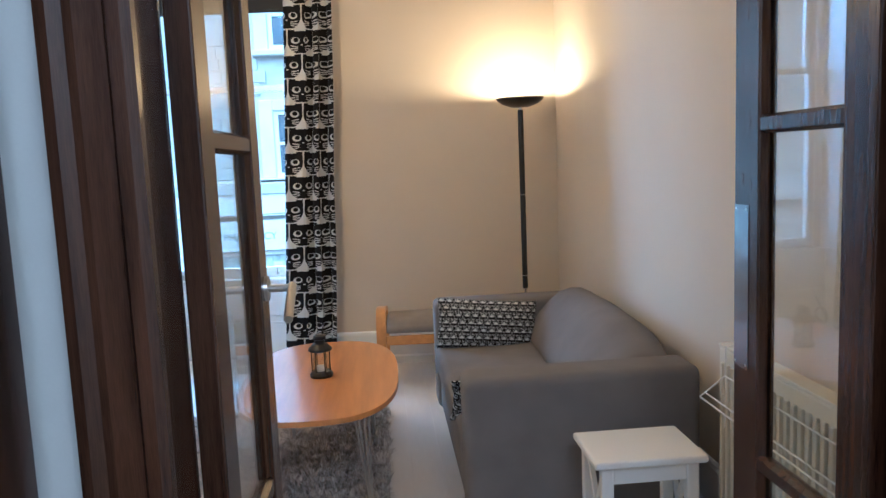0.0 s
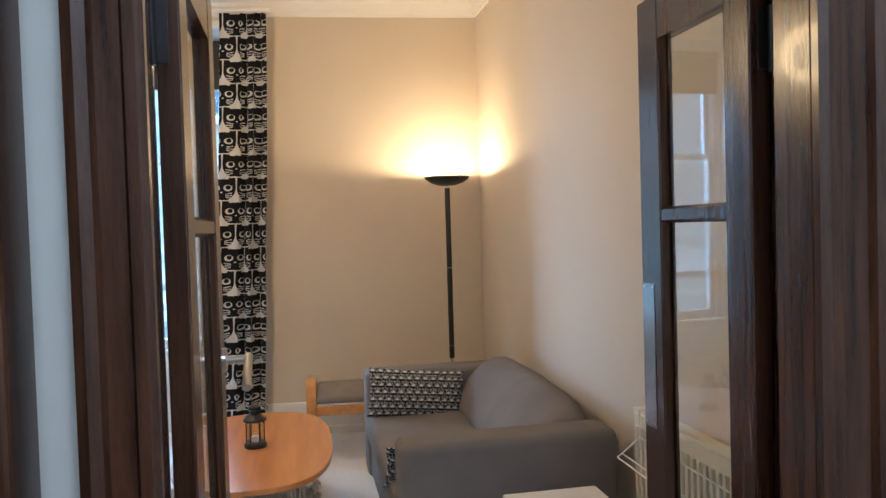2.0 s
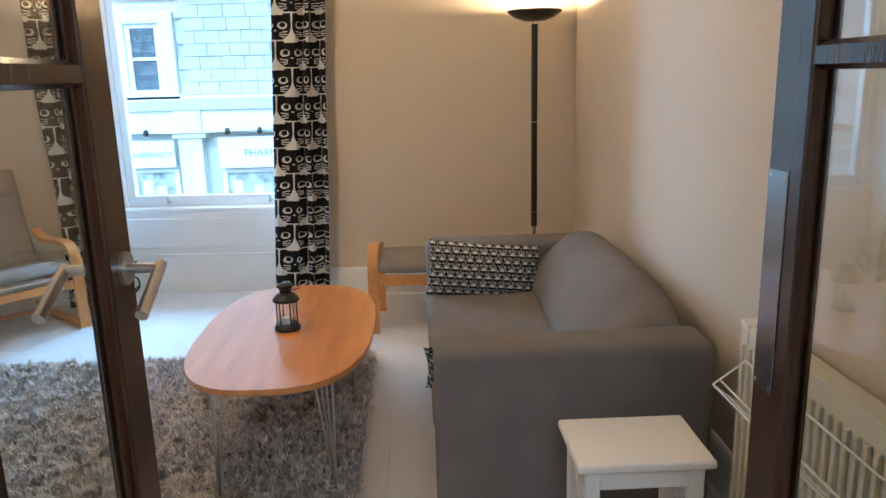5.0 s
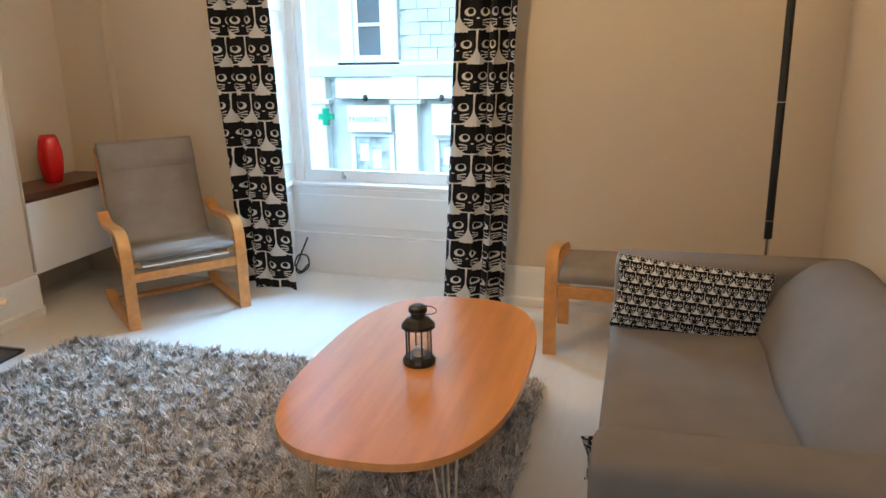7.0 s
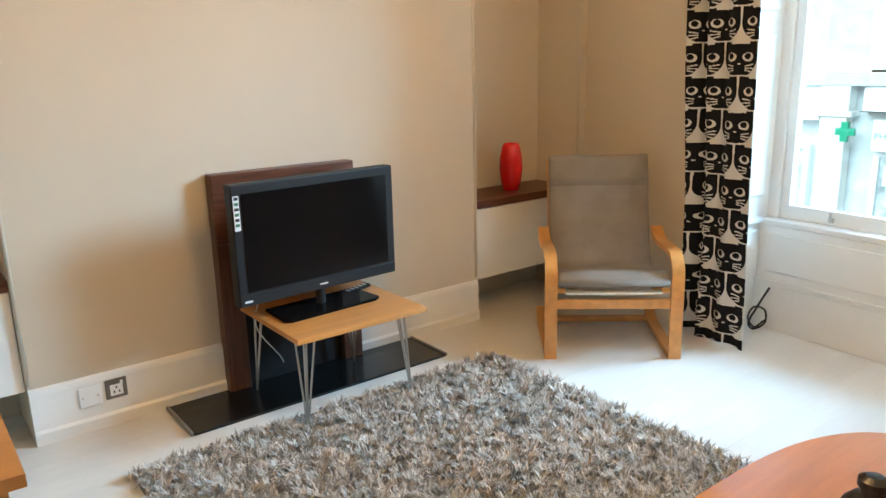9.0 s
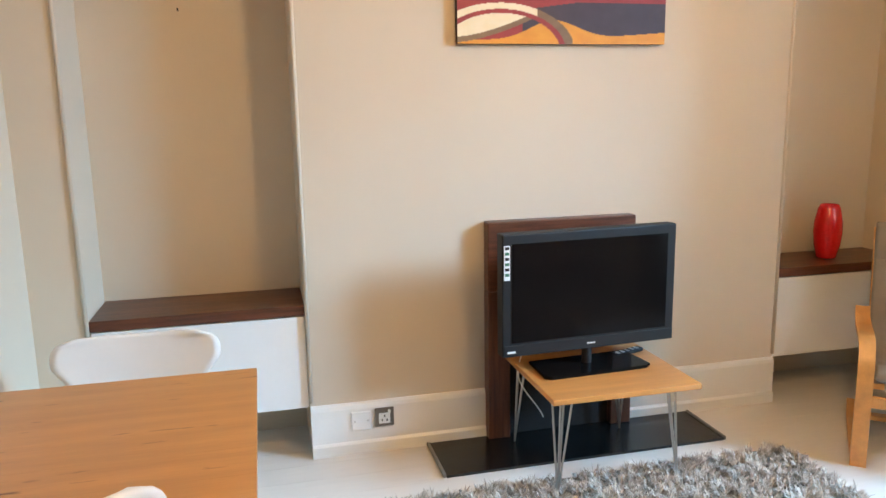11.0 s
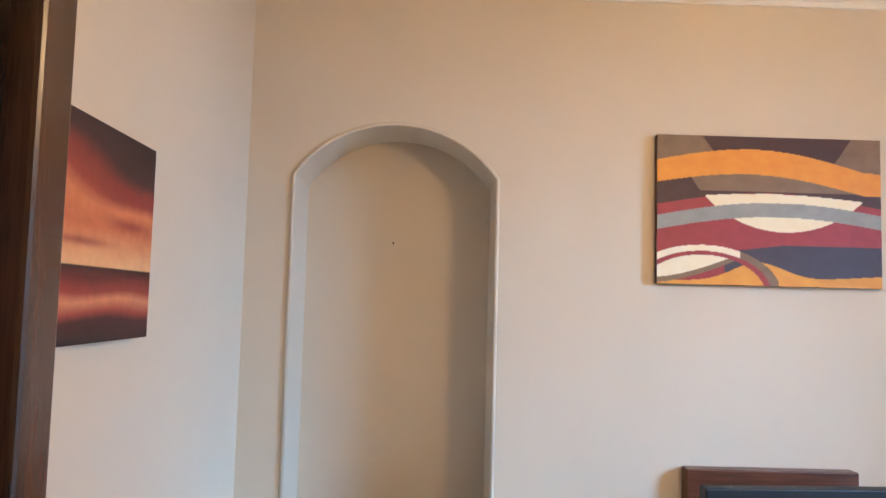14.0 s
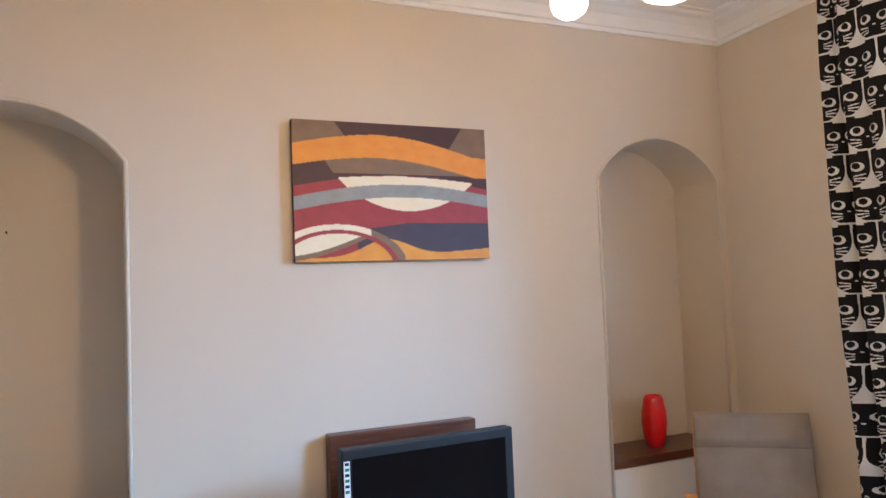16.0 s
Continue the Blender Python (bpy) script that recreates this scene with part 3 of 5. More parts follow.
def sofa():
    s = thing("sofa", "grey fabric two-seat sofa with low rounded arms", "sofa")
    x0, x1, y0, y1 = 3.305, 4.215, 2.0, 3.72
    part("base", soft_box(x0 + 0.02, x1 - 0.02, y0 + 0.02, y1 - 0.02, 0.05, 0.30, 0.02, 3), SOFA, s, smooth=True)
    for a, b in ((y0, y0 + 0.20), (y1 - 0.20, y1)):
        part("arm", soft_box(x0, x1 - 0.015, a, b, 0.04, 0.664, 0.038), SOFA, s, smooth=True)
    seat = soft_box(x0 - 0.005, x1 - 0.2, y0 + 0.203, y1 - 0.203, 0.28, 0.435, 0.04)
    part("seat", seat, SOFA, s, smooth=True)
    bm = bmesh.new()
    prof = [(3.86, 0.39), (3.825, 0.43), (3.83, 0.47), (3.86, 0.53), (3.91, 0.60), (3.965, 0.66), (4.025, 0.708), (4.085, 0.726), (4.14, 0.722), (4.185, 0.70), (4.212, 0.64), (4.215, 0.56), (4.215, 0.06), (3.98, 0.06)]
    n = 34
    rings = []
    for k in range(n + 1):
        y = y0 + 0.19 + (y1 - y0 - 0.38) * k / n
        e = min(k, n - k) / 3.0
        sh = 0.025 * max(0, 1 - e) ** 2
        near = max(0.0, 1 - (y - y0 - 0.19) / 0.55) ** 2
        rings.append([bm.verts.new((x + 0.006 * math.sin(9 * y + z * 8) * (z > 0.42) - (0.045 * near if z > 0.5 else 0), y, z - (sh + 0.048 * near if z > 0.42 else 0))) for x, z in prof])
    for a, b in zip(rings, rings[1:]):
        for k in range(len(prof)):
            bm.faces.new((a[k], a[(k + 1) % len(prof)], b[(k + 1) % len(prof)], b[k]))
    bm.faces.new(rings[0])
    bm.faces.new(rings[-1][::-1])
    part("backrest", bm, SOFA, s, smooth=True)
    for a in (y0 + 0.04, y1 - 0.04):
        seam = bmesh.new()
        tube(seam, [(x0 + 0.04, a, 0.658), (x1 - 0.06, a, 0.658)], 0.003, 6)
        part("piping", seam, SOFA, s)
    for x in (x0 + 0.1, x1 - 0.1):
        for y in (y0 + 0.1, y1 - 0.1):
            part("leg", boxes((x - 0.025, x + 0.025, y - 0.025, y + 0.025, 0.0, 0.06)), BLACK, s)


sofa()
cushion("cushion", pose(3.59, 3.425, 0.545, -13, 6, 3), 0.57, 0.28, 0.12, 0.047, "oblong black and white cat-print cushion on the sofa")
cushion("cushion", pose(3.545, 2.31, 0.488, 38, 0, -1), 0.54, 0.28, 0.11, 0.047, "oblong black and white cat-print cushion leaning on the sofa arm")


# ---- floor lamp ----
def floor_lamp():
    x, y = 3.985, 4.33
    d = thing("floor_lamp", "black uplighter floor lamp with shallow bowl, lit", "floor lamp", pose(x, y, 0))
    bm = bmesh.new()
    lathe(bm, [(0, 0), (0.14, 0), (0.14, 0.012), (0.03, 0.03), (0.02, 0.05), (0, 0.05)])
    part("base", bm, BLACK, d)
    for z0, z1 in ((0.575, 0.66), (0.665, 1.21), (1.215, 1.775)):
        bm = bmesh.new()
        lathe(bm, [(0, z0), (0.0185, z0), (0.0185, z1), (0, z1)], 16)
        part("pole", bm, BLACK, d)
    for z0, z1, r in ((0.045, 0.575, 0.011), (0.66, 0.665, 0.013), (1.21, 1.215, 0.013), (1.775, 1.81, 0.010)):
        bm = bmesh.new()
        lathe(bm, [(0, z0), (r, z0), (r, z1), (0, z1)], 16)
        part("joint", bm, CHROME, d, "bright chrome tube")
    bm = bmesh.new()
    lathe(bm, [(0.0, 1.79), (0.06, 1.793), (0.115, 1.812), (0.152, 1.838), (0.16, 1.852), (0.156, 1.852), (0.147, 1.842), (0.11, 1.82), (0.06, 1.802), (0, 1.80)])
    part("shade", bm, BLACK, d, "shallow black metal bowl", smooth=True)
    bm = bmesh.new()
    tube(bm, [(-0.05, 0, 1.842), (0.05, 0, 1.842)], 0.008, 10)
    b = part("bulb", bm, LAMPGLOW, d)
    b.visible_shadow = False


floor_lamp()


# ---- tables ----
def hairpin(name, x, y, top, foot, parent, dx, dy, rods=3):
    bm = bmesh.new()
    fx, fy = x - dx * 0.005, y - dy * 0.005
    ends = [(x - dx * 0.06, y), (x, y - dy * 0.06), (x - dx * 0.02, y - dy * 0.02), (x - dx * 0.045, y - dy * 0.045)][: rods + 1]
    for ex, ey in ends:
        tube(bm, [(ex, ey, top), (ex + (fx - ex) * 0.97, ey + (fy - ey) * 0.97, foot + 0.02), (fx, fy, foot)], 0.0045, 7)
    box(bm, min(x, x - dx * 0.08), max(x, x - dx * 0.08), min(y, y - dy * 0.08), max(y, y - dy * 0.08), top - 0.004, top)
    return part(name, bm, STEEL, parent, "steel hairpin leg")


def coffee_table():
    d = thing("coffee_table", "oval beech coffee table on steel hairpin legs", "coffee table")
    cx, cy, a, b, top = 2.722, 2.785, 0.352, 0.63, 0.50
    pts = []
    for k in range(72):
        t = 2 * math.pi * k / 72
        e = 2 / 2.75
        c, s = math.cos(t), math.sin(t)
        pts.append((cx + a * math.copysign(abs(c) ** e, c), cy + b * math.copysign(abs(s) ** e, s)))
    bm = bmesh.new()
    prism(bm, pts, top - 0.022, top)
    edges = [e for e in bm.edges if abs(e.verts[0].co.z - e.verts[1].co.z) < 1e-5]
    bmesh.ops.bevel(bm, geom=edges, offset=0.004, segments=2, affect="EDGES")
    part("tabletop", bm, BEECH, d)
    for sx in (-1, 1):
        for sy in (-1, 1):
            hairpin("leg", cx + sx * 0.22, cy + sy * 0.47, top - 0.022, 0.0, d, sx, sy)


coffee_table()


def lantern():
    d = thing("lantern", "small black metal and glass candle lantern", "lantern", pose(2.722, 2.76, 0.50))
    hexa = lambda r, n=6: [(r * math.cos(math.pi * 2 * k / n), r * math.sin(math.pi * 2 * k / n)) for k in range(n)]
    bm = bmesh.new()
    lathe(bm, [(0, 0), (0.052, 0), (0.054, 0.012), (0.048, 0.022), (0.044, 0.026), (0, 0.026)], 16)
    part("base", bm, BLACK, d)
    for x, y in hexa(0.041):
        bm = bmesh.new()
        tube(bm, [(x, y, 0.024), (x, y, 0.122)], 0.0028, 6)
        part("post", bm, BLACK, d)
    bm = bmesh.new()
    lathe(bm, [(0.0375, 0.026), (0.0375, 0.12), (0.036, 0.12), (0.036, 0.026)], 6)
    g = part("glass", bm, GLASS, d, "clear lantern glass")
    g.visible_shadow = False
    bm = bmesh.new()
    lathe(bm, [(0, 0.026), (0.019, 0.026), (0.019, 0.05), (0.004, 0.052), (0, 0.052)], 16)
    part("candle", bm, WHITE, d, "white pillar candle")
    bm = bmesh.new()
    lathe(bm, [(0.045, 0.12), (0.055, 0.124), (0.053, 0.134), (0.036, 0.152), (0.024, 0.158), (0.023, 0.172), (0.03, 0.176), (0.029, 0.190), (0.016, 0.198), (0, 0.199)], 20)
    part("roof", bm, BLACK, d)
    bm = bmesh.new()
    tube(bm, [(0.03 + 0.03 * math.sin(a), 0.004, 0.18 - 0.0 + 0.014 * math.cos(a)) for a in (k * math.pi / 10 for k in range(-2, 13))], 0.0015, 6)
    part("ring", bm, BLACK, d)


lantern()


# ---- bentwood seats ----
def smooth_path(pts, n=8):
    """A path rounded through its corners."""
    out = []
    p = [Vector(q) for q in pts]
    p = [2 * p[0] - p[1]] + p + [2 * p[-1] - p[-2]]
    for a, b, c, d in zip(p, p[1:], p[2:], p[3:]):
        for k in range(n):
            t = k / n
            out.append(0.5 * ((2 * b) + (c - a) * t + (2 * a - 5 * b + 4 * c - d) * t**2 + (3 * b - a - 3 * c + d) * t**3))
    return out + [p[-2]]


def padded(bm, path, width, thick, seg=10):
    """A cushion: a rounded slab swept along a path in the yz plane."""
    pts = [Vector(q) for q in path]
    rings = []
    n = len(pts)
    for i, p in enumerate(pts):
        d = (pts[min(i + 1, n - 1)] - pts[max(i - 1, 0)]).normalized()
        nrm = Vector((0, -d.z, d.y))
        e = min(i, n - 1 - i) / 3.0
        tk = thick * (0.45 + 0.55 * min(1, e))
        ring = []
        for sx, sy in ((-1, -0.6), (-0.96, -1), (0, -1.06), (0.96, -1), (1, -0.6), (1, 0.6), (0.96, 1), (0.4, 1.08), (-0.4, 1.08), (-0.96, 1), (-1, 0.6)):
            ring.append(bm.verts.new(p + Vector((sx * width / 2, 0, 0)) + nrm * sy * tk / 2))
        rings.append(ring)
    for a, b in zip(rings, rings[1:]):
        m = len(a)
        for k in range(m):
            bm.faces.new((a[k], a[(k + 1) % m], b[(k + 1) % m], b[k]))
    bm.faces.new(rings[0][::-1])
    bm.faces.new(rings[-1])
    return bm


def armchair():
    """Local: x across, y backwards from the front legs, z up."""
    ang = math.degrees(math.atan2(0.484, 0.413))
    d = thing("armchair", "bentwood armchair with taupe fabric cushion", "armchair", pose(0.93, 4.155, 0, 0, 0, ang))
    for sx in (-1, 1):
        x = sx * 0.315
        bm = bmesh.new()
        strip(bm, [Vector((x, y, z)) for _, y, z in smooth_path([(0, 0.60, 0.075), (0, 0.52, 0.02), (0, 0.4, 0.013), (0, 0.1, 0.013), (0, 0.0, 0.02)], 5)], 0.058, 0.024, (1, 0, 0))
        part("runner", bm, BIRCH, d)
        bm = bmesh.new()
        strip(bm, [Vector((x, y, z)) for _, y, z in smooth_path([(0, -0.002, 0.0), (0, 0.0, 0.2), (0, 0.0, 0.40), (0, 0.02, 0.485), (0, 0.08, 0.53), (0, 0.2, 0.535), (0, 0.36, 0.525), (0, 0.45, 0.54), (0, 0.51, 0.575)], 6)], 0.062, 0.026, (1, 0, 0))
        part("arm", bm, BIRCH, d)
        bm = bmesh.new()
        strip(bm, [Vector((sx * 0.262, y, z)) for _, y, z in smooth_path([(0, 0.015, 0.36), (0, 0.2, 0.315), (0, 0.42, 0.30), (0, 0.52, 0.37), (0, 0.60, 0.55), (0, 0.68, 0.78), (0, 0.735, 0.93)], 6)], 0.04, 0.024, (1, 0, 0))
        part("seat_rail", bm, BIRCH, d)
        part("glide", boxes((x - 0.02, x + 0.02, -0.01, 0.03, 0.0, 0.014)), BLACK, d)
    part("front_rail", boxes((-0.284, 0.284, 0.0, 0.022, 0.265, 0.315), bevel=0.004), BIRCH, d)
    part("rear_rail", boxes((-0.284, 0.284, 0.50, 0.55, 0.02, 0.045), bevel=0.004), BIRCH, d)
    part("back_slat", boxes((-0.242, 0.242, 0.665, 0.677, 0.70, 0.76)), BIRCH, d)
    bm = bmesh.new()
    padded(bm, smooth_path([(0, -0.01, 0.405), (0, 0.08, 0.405), (0, 0.25, 0.37), (0, 0.41, 0.36), (0, 0.49, 0.43), (0, 0.56, 0.6), (0, 0.615, 0.78), (0, 0.63, 0.82)], 5), 0.556, 0.075)
    part("cushion", bm, GREYFAB, d, smooth=True)
    bm = bmesh.new()
    padded(bm, smooth_path([(0, 0.60, 0.795), (0, 0.625, 0.85), (0, 0.65, 0.92), (0, 0.665, 0.965)], 5), 0.556, 0.085)
    part("headrest", bm, GREYFAB, d, smooth=True)
    bm = bmesh.new()
    strip(bm, [(-0.24, 0.005, 0.352), (0.24, 0.005, 0.352)], 0.05, 0.006, (0, 1, 0))
    part("webbing", bm, WHITE, d, "cream webbing strap")


armchair()


def footstool():
    d = thing("footstool", "bentwood footstool with grey cushion behind the sofa", "footstool", pose(2.99, 4.09, 0, 0, 0, -3))
    for x, k in ((0.0, 0.955), (0.60, 0.87)):
        bm = bmesh.new()
        strip(bm, [Vector((x, y, z * k)) for _, y, z in smooth_path([(0, -0.015, 0.0), (0, -0.005, 0.2), (0, 0.005, 0.40), (0, 0.03, 0.49), (0, 0.09, 0.525), (0, 0.2, 0.52), (0, 0.36, 0.49), (0, 0.42, 0.46)], 6)], 0.06, 0.026, (1, 0, 0))
        part("leg", bm, BIRCH, d)
        bm = bmesh.new()
        strip(bm, [Vector((x, y, z * k)) for _, y, z in smooth_path([(0, 0.42, 0.46), (0, 0.43, 0.3), (0, 0.42, 0.0)], 4)], 0.06, 0.026, (1, 0, 0))
        part("leg", bm, BIRCH, d)
    part("front_rail", boxes((0.03, 0.57, 0.0, 0.022, 0.29, 0.35), bevel=0.004), BIRCH, d)
    part("rear_rail", boxes((0.03, 0.57, 0.41, 0.432, 0.29, 0.35), bevel=0.004), BIRCH, d)
    bm = bmesh.new()
    padded(bm, smooth_path([(0, -0.005, 0.385), (0, 0.1, 0.41), (0, 0.25, 0.42), (0, 0.40, 0.40)], 6), 0.53, 0.075)
    c = part("cushion", bm, GREYFAB, d, smooth=True)
    c.location.x = 0.30


footstool()


# ---- rug ----
def rug():
    x0, x1, y0, y1 = 0.50, 3.02, 1.88, 3.72
    d = thing("rug", "shaggy grey-beige long-pile rug on the floor", "rug")
    base = mat("rug_backing", (0.26, 0.235, 0.205), 0.95, var=0.3, scale=30, fine=200, bump=0.3, spec=0.1)
    part("backing", boxes((x0 + 0.01, x1 - 0.01, y0 + 0.01, y1 - 0.01, 0.0, 0.012)), base, d)
    pile = bpy.data.materials.new("shaggy_pile")
    pile.use_nodes = True
    n, l = pile.node_tree.nodes, pile.node_tree.links
    geo, ramp, p = n.new("ShaderNodeNewGeometry"), n.new("ShaderNodeValToRGB"), n["Principled BSDF"]
    cr = ramp.color_ramp
    cr.elements[0].color, cr.elements[1].color = (0.36, 0.315, 0.275, 1), (0.74, 0.68, 0.61, 1)
    cr.elements.new(0.55).color = (0.55, 0.49, 0.435, 1)
    l.new(geo.outputs["Random Per Island"], ramp.inputs[0])
    # clumps of pile of lighter and darker yarn
    tc, clump, rng2, mul = n.new("ShaderNodeTexCoord"), n.new("ShaderNodeTexNoise"), n.new("ShaderNodeMapRange"), n.new("ShaderNodeMix")
    clump.inputs["Scale"].default_value, clump.inputs["Detail"].default_value = 16, 2
    rng2.inputs["From Min"].default_value, rng2.inputs["From Max"].default_value = 0.35, 0.65
    rng2.inputs["To Min"].default_value, rng2.inputs["To Max"].default_value = 0.78, 1.18
    mul.data_type, mul.blend_type = "RGBA", "MULTIPLY"
    mul.inputs[0].default_value = 1.0
    l.new(tc.outputs["Object"], clump.inputs[0])
    l.new(clump.outputs[0], rng2.inputs[0])
    l.new(ramp.outputs[0], mul.inputs[6])
    l.new(rng2.outputs[0], mul.inputs[7])
    l.new(mul.outputs[2], p.inputs["Base Color"])
    p.inputs["Roughness"].default_value, p.inputs["Specular IOR Level"].default_value = 0.8, 0.15
    rng = np.random.default_rng(4)
    tufts, per = 12500, 8
    count = tufts * per
    tx, ty = rng.uniform(x0 + 0.01, x1 - 0.01, tufts), rng.uniform(y0 + 0.01, y1 - 0.01, tufts)
    way = rng.uniform(0, 2 * math.pi, tufts)
    px, py = np.repeat(tx, per) + rng.normal(0, 0.008, count), np.repeat(ty, per) + rng.normal(0, 0.008, count)
    flow = np.repeat(way, per) + rng.normal(0, 0.6, count)
    length, lean = np.repeat(rng.uniform(0.03, 0.055, tufts), per) * rng.uniform(0.8, 1.2, count), np.repeat(rng.uniform(0.35, 1.0, tufts), per)
    wide = rng.uniform(0.004, 0.0072, count)
    dx, dy = np.cos(flow), np.sin(flow)
    sx, sy = -dy * wide / 2, dx * wide / 2
    v = np.zeros((count, 5, 3))
    for k, (t, q) in enumerate(((0, 1), (0, -1), (0.6, -0.9), (0.6, 0.9), (1.0, 0))):
        run = length * lean * t**1.5
        v[:, k, 0], v[:, k, 1] = px + dx * run + q * sx, py + dy * run + q * sy
        v[:, k, 2] = 0.010 + length * np.sqrt(1 - lean**2 * 0.8) * t * (1 - 0.18 * t)
    i = np.arange(count)[:, None] * 5
    me = bpy.data.meshes.new("shaggy_surface")
    quads, tris = (i + [0, 1, 2, 3]).tolist(), (i + [3, 2, 4]).tolist()
    me.from_pydata(v.reshape(-1, 3).tolist(), [], quads + tris)
    me.materials.append(pile)
    ob = new("shaggy_surface", me)
    ob.parent = d
    ob["kind"] = "stuff"


rug()


# ---- fireplace and television ----
def fireplace():
    d = thing("fireplace_surround", "dark stained wooden fireplace surround with black opening", "fireplace")
    y0, y1, z1 = 2.462, 3.186, 1.04
    part("side", boxes((0.002, 0.072, y0, y0 + 0.105, 0.012, 0.72), bevel=0.004), SURROUND, d)
    part("side", boxes((0.002, 0.072, y1 - 0.105, y1, 0.012, 0.72), bevel=0.004), SURROUND, d)
    part("lintel", boxes((0.002, 0.072, y0, y1, 0.721, z1), bevel=0.006), SLABWOOD, d)
    # one near-black slab, set back from the surround, fills the opening
    part("opening", boxes((0.002, 0.034, y0 + 0.106, y1 - 0.106, 0.013, 0.719)), MATT_BLACK, d, "black recessed opening")
    h = thing("hearth", "black slate hearth slab with grey edging at both ends", "hearth")
    part("slab", boxes((0.03, 0.355, 2.185, 3.515, 0.0, 0.012)), SLATE, h)
    for q in ((0.03, 0.355, 2.17, 2.184), (0.03, 0.355, 3.516, 3.53)):
        part("edging", boxes((*q, 0.0, 0.02), bevel=0.005), mat("grey_edging", (0.17, 0.165, 0.16), 0.45), h)


fireplace()


def tv_table():
    d = thing("tv_table", "small square beech table on steel hairpin legs", "side table")
    x0, x1, y0, y1, top = 0.085, 0.668, 2.536, 3.178, 0.43
    part("tabletop", boxes((x0, x1, y0, y1, top - 0.024, top), bevel=0.003), BEECH, d)
    for sx, x in ((-1, x0 + 0.03), (1, x1 - 0.03)):
        for sy, y in ((-1, y0 + 0.03), (1, y1 - 0.07)):
            hairpin("leg", x, y, top - 0.024, 0.013 if x < 0.3 else 0.0, d, sx, sy)


tv_table()


def television():
    d = thing("television", "dark grey flat-screen television on a swivel stand", "television", pose(0.345, 2.83, 0.43, 0, 0, 93))
    w, z0, z1 = 0.405, 0.085, 0.605
    part("body", boxes((-w, w, -0.015, 0.05, z0, z1), bevel=0.006), BEZEL, d)
    part("rear", boxes((-w + 0.1, w - 0.1, 0.05, 0.09, z0 + 0.06, z1 - 0.08), bevel=0.015), BEZEL, d)
    part("screen", boxes((-w + 0.042, w - 0.042, -0.0185, -0.0145, z0 + 0.062, z1 - 0.04)), SCREEN, d, "switched-off glossy black screen")
    part("chin", boxes((-w + 0.004, w - 0.004, -0.019, -0.015, z0 + 0.004, z0 + 0.052), bevel=0.0015), BEZEL, d)
    part("sticker", boxes((-w + 0.006, -w + 0.032, -0.0172, -0.015, z1 - 0.19, z1 - 0.045)), LAMINATE, d, "white and green feature sticker")
    green = mat("sticker_ink", (0.05, 0.18, 0.10), 0.5)
    for k in range(6):
        part("sticker_mark", boxes((-w + 0.010, -w + 0.028, -0.0182, -0.0172, z1 - 0.062 - 0.022 * k, z1 - 0.05 - 0.022 * k)), green if k % 2 else BLACK, d)
    part("badge", boxes((-0.02, 0.02, -0.0205, -0.019, z0 + 0.024, z0 + 0.030)), LAMINATE, d, "pale maker's badge")
    part("badge", boxes((-w + 0.02, -w + 0.055, -0.0205, -0.019, z0 + 0.018, z0 + 0.027)), LAMINATE, d)
    bm = bmesh.new()
    tube(bm, [(0, 0.02, 0.012), (0, 0.02, 0.1)], 0.022, 16)
    part("neck", bm, BEZEL, d)
    bm = bmesh.new()
    prism(bm, [(-0.22, -0.11), (0.22, -0.11), (0.25, -0.09), (0.235, 0.11), (-0.235, 0.11), (-0.25, -0.09)], 0.0, 0.014)
    bmesh.ops.bevel(bm, geom=[e for e in bm.edges], offset=0.003, segments=2, affect="EDGES")
    part("stand", bm, SCREEN, d, "glossy black stand plate")
    bm = bmesh.new()
    tube(bm, smooth_path([(-0.2, 0.1, 0.16), (-0.26, 0.14, 0.02), (-0.25, 0.17, -0.1), (-0.16, 0.16, -0.24), (-0.12, 0.2, -0.3)], 6), 0.003, 6)
    part("cable", bm, LAMINATE, d, "thin white cable")
    r = thing("remote_control", "slim black remote control on the table", "remote control", pose(0.24, 3.07, 0.43, 0, 0, 20))
    part("body", boxes((-0.02, 0.02, -0.085, 0.085, 0.0, 0.016), bevel=0.004), BEZEL, r)
    for k in range(5):
        part("button", boxes((-0.012, 0.012, -0.07 + 0.03 * k, -0.058 + 0.03 * k, 0.016, 0.018)), LAMINATE, r)


television()


# ---- alcove cabinets ----
for (_a, _b), _lab in ((ALC[0], "white floating cabinet with thick dark wooden top in the alcove"), (ALC[1], "white floating cabinet with thick dark wooden top holding a vase")):
    _d = thing("alcove_cabinet", _lab, "cabinet", group="alcove cabinets")
    part("top", boxes((-DEEP + 0.002, -0.002, _a + 0.003, _b - 0.003, 0.662, 0.708), bevel=0.003), SLABWOOD, _d, "dark oiled wooden slab")
    part("body", boxes((-DEEP + 0.002, -0.03, _a + 0.004, _b - 0.004, 0.235, 0.66)), LAMINATE, _d)
    part("door", boxes((-0.028, -0.010, _a + 0.006, _b - 0.006, 0.235, 0.657), bevel=0.002), LAMINATE, _d)
_v = bmesh.new()
lathe(_v, [(0, 0), (0.045, 0), (0.05, 0.006), (0.066, 0.07), (0.073, 0.14), (0.07, 0.2), (0.056, 0.27), (0.046, 0.292), (0.043, 0.292), (0.05, 0.265), (0.06, 0.2), (0.05, 0.06), (0, 0.04)], 40)
single("vase", _v, RED, "glossy red ceramic barrel vase on the alcove cabinet", "vase", pose(-0.17, 4.465, 0.709), smooth=True)


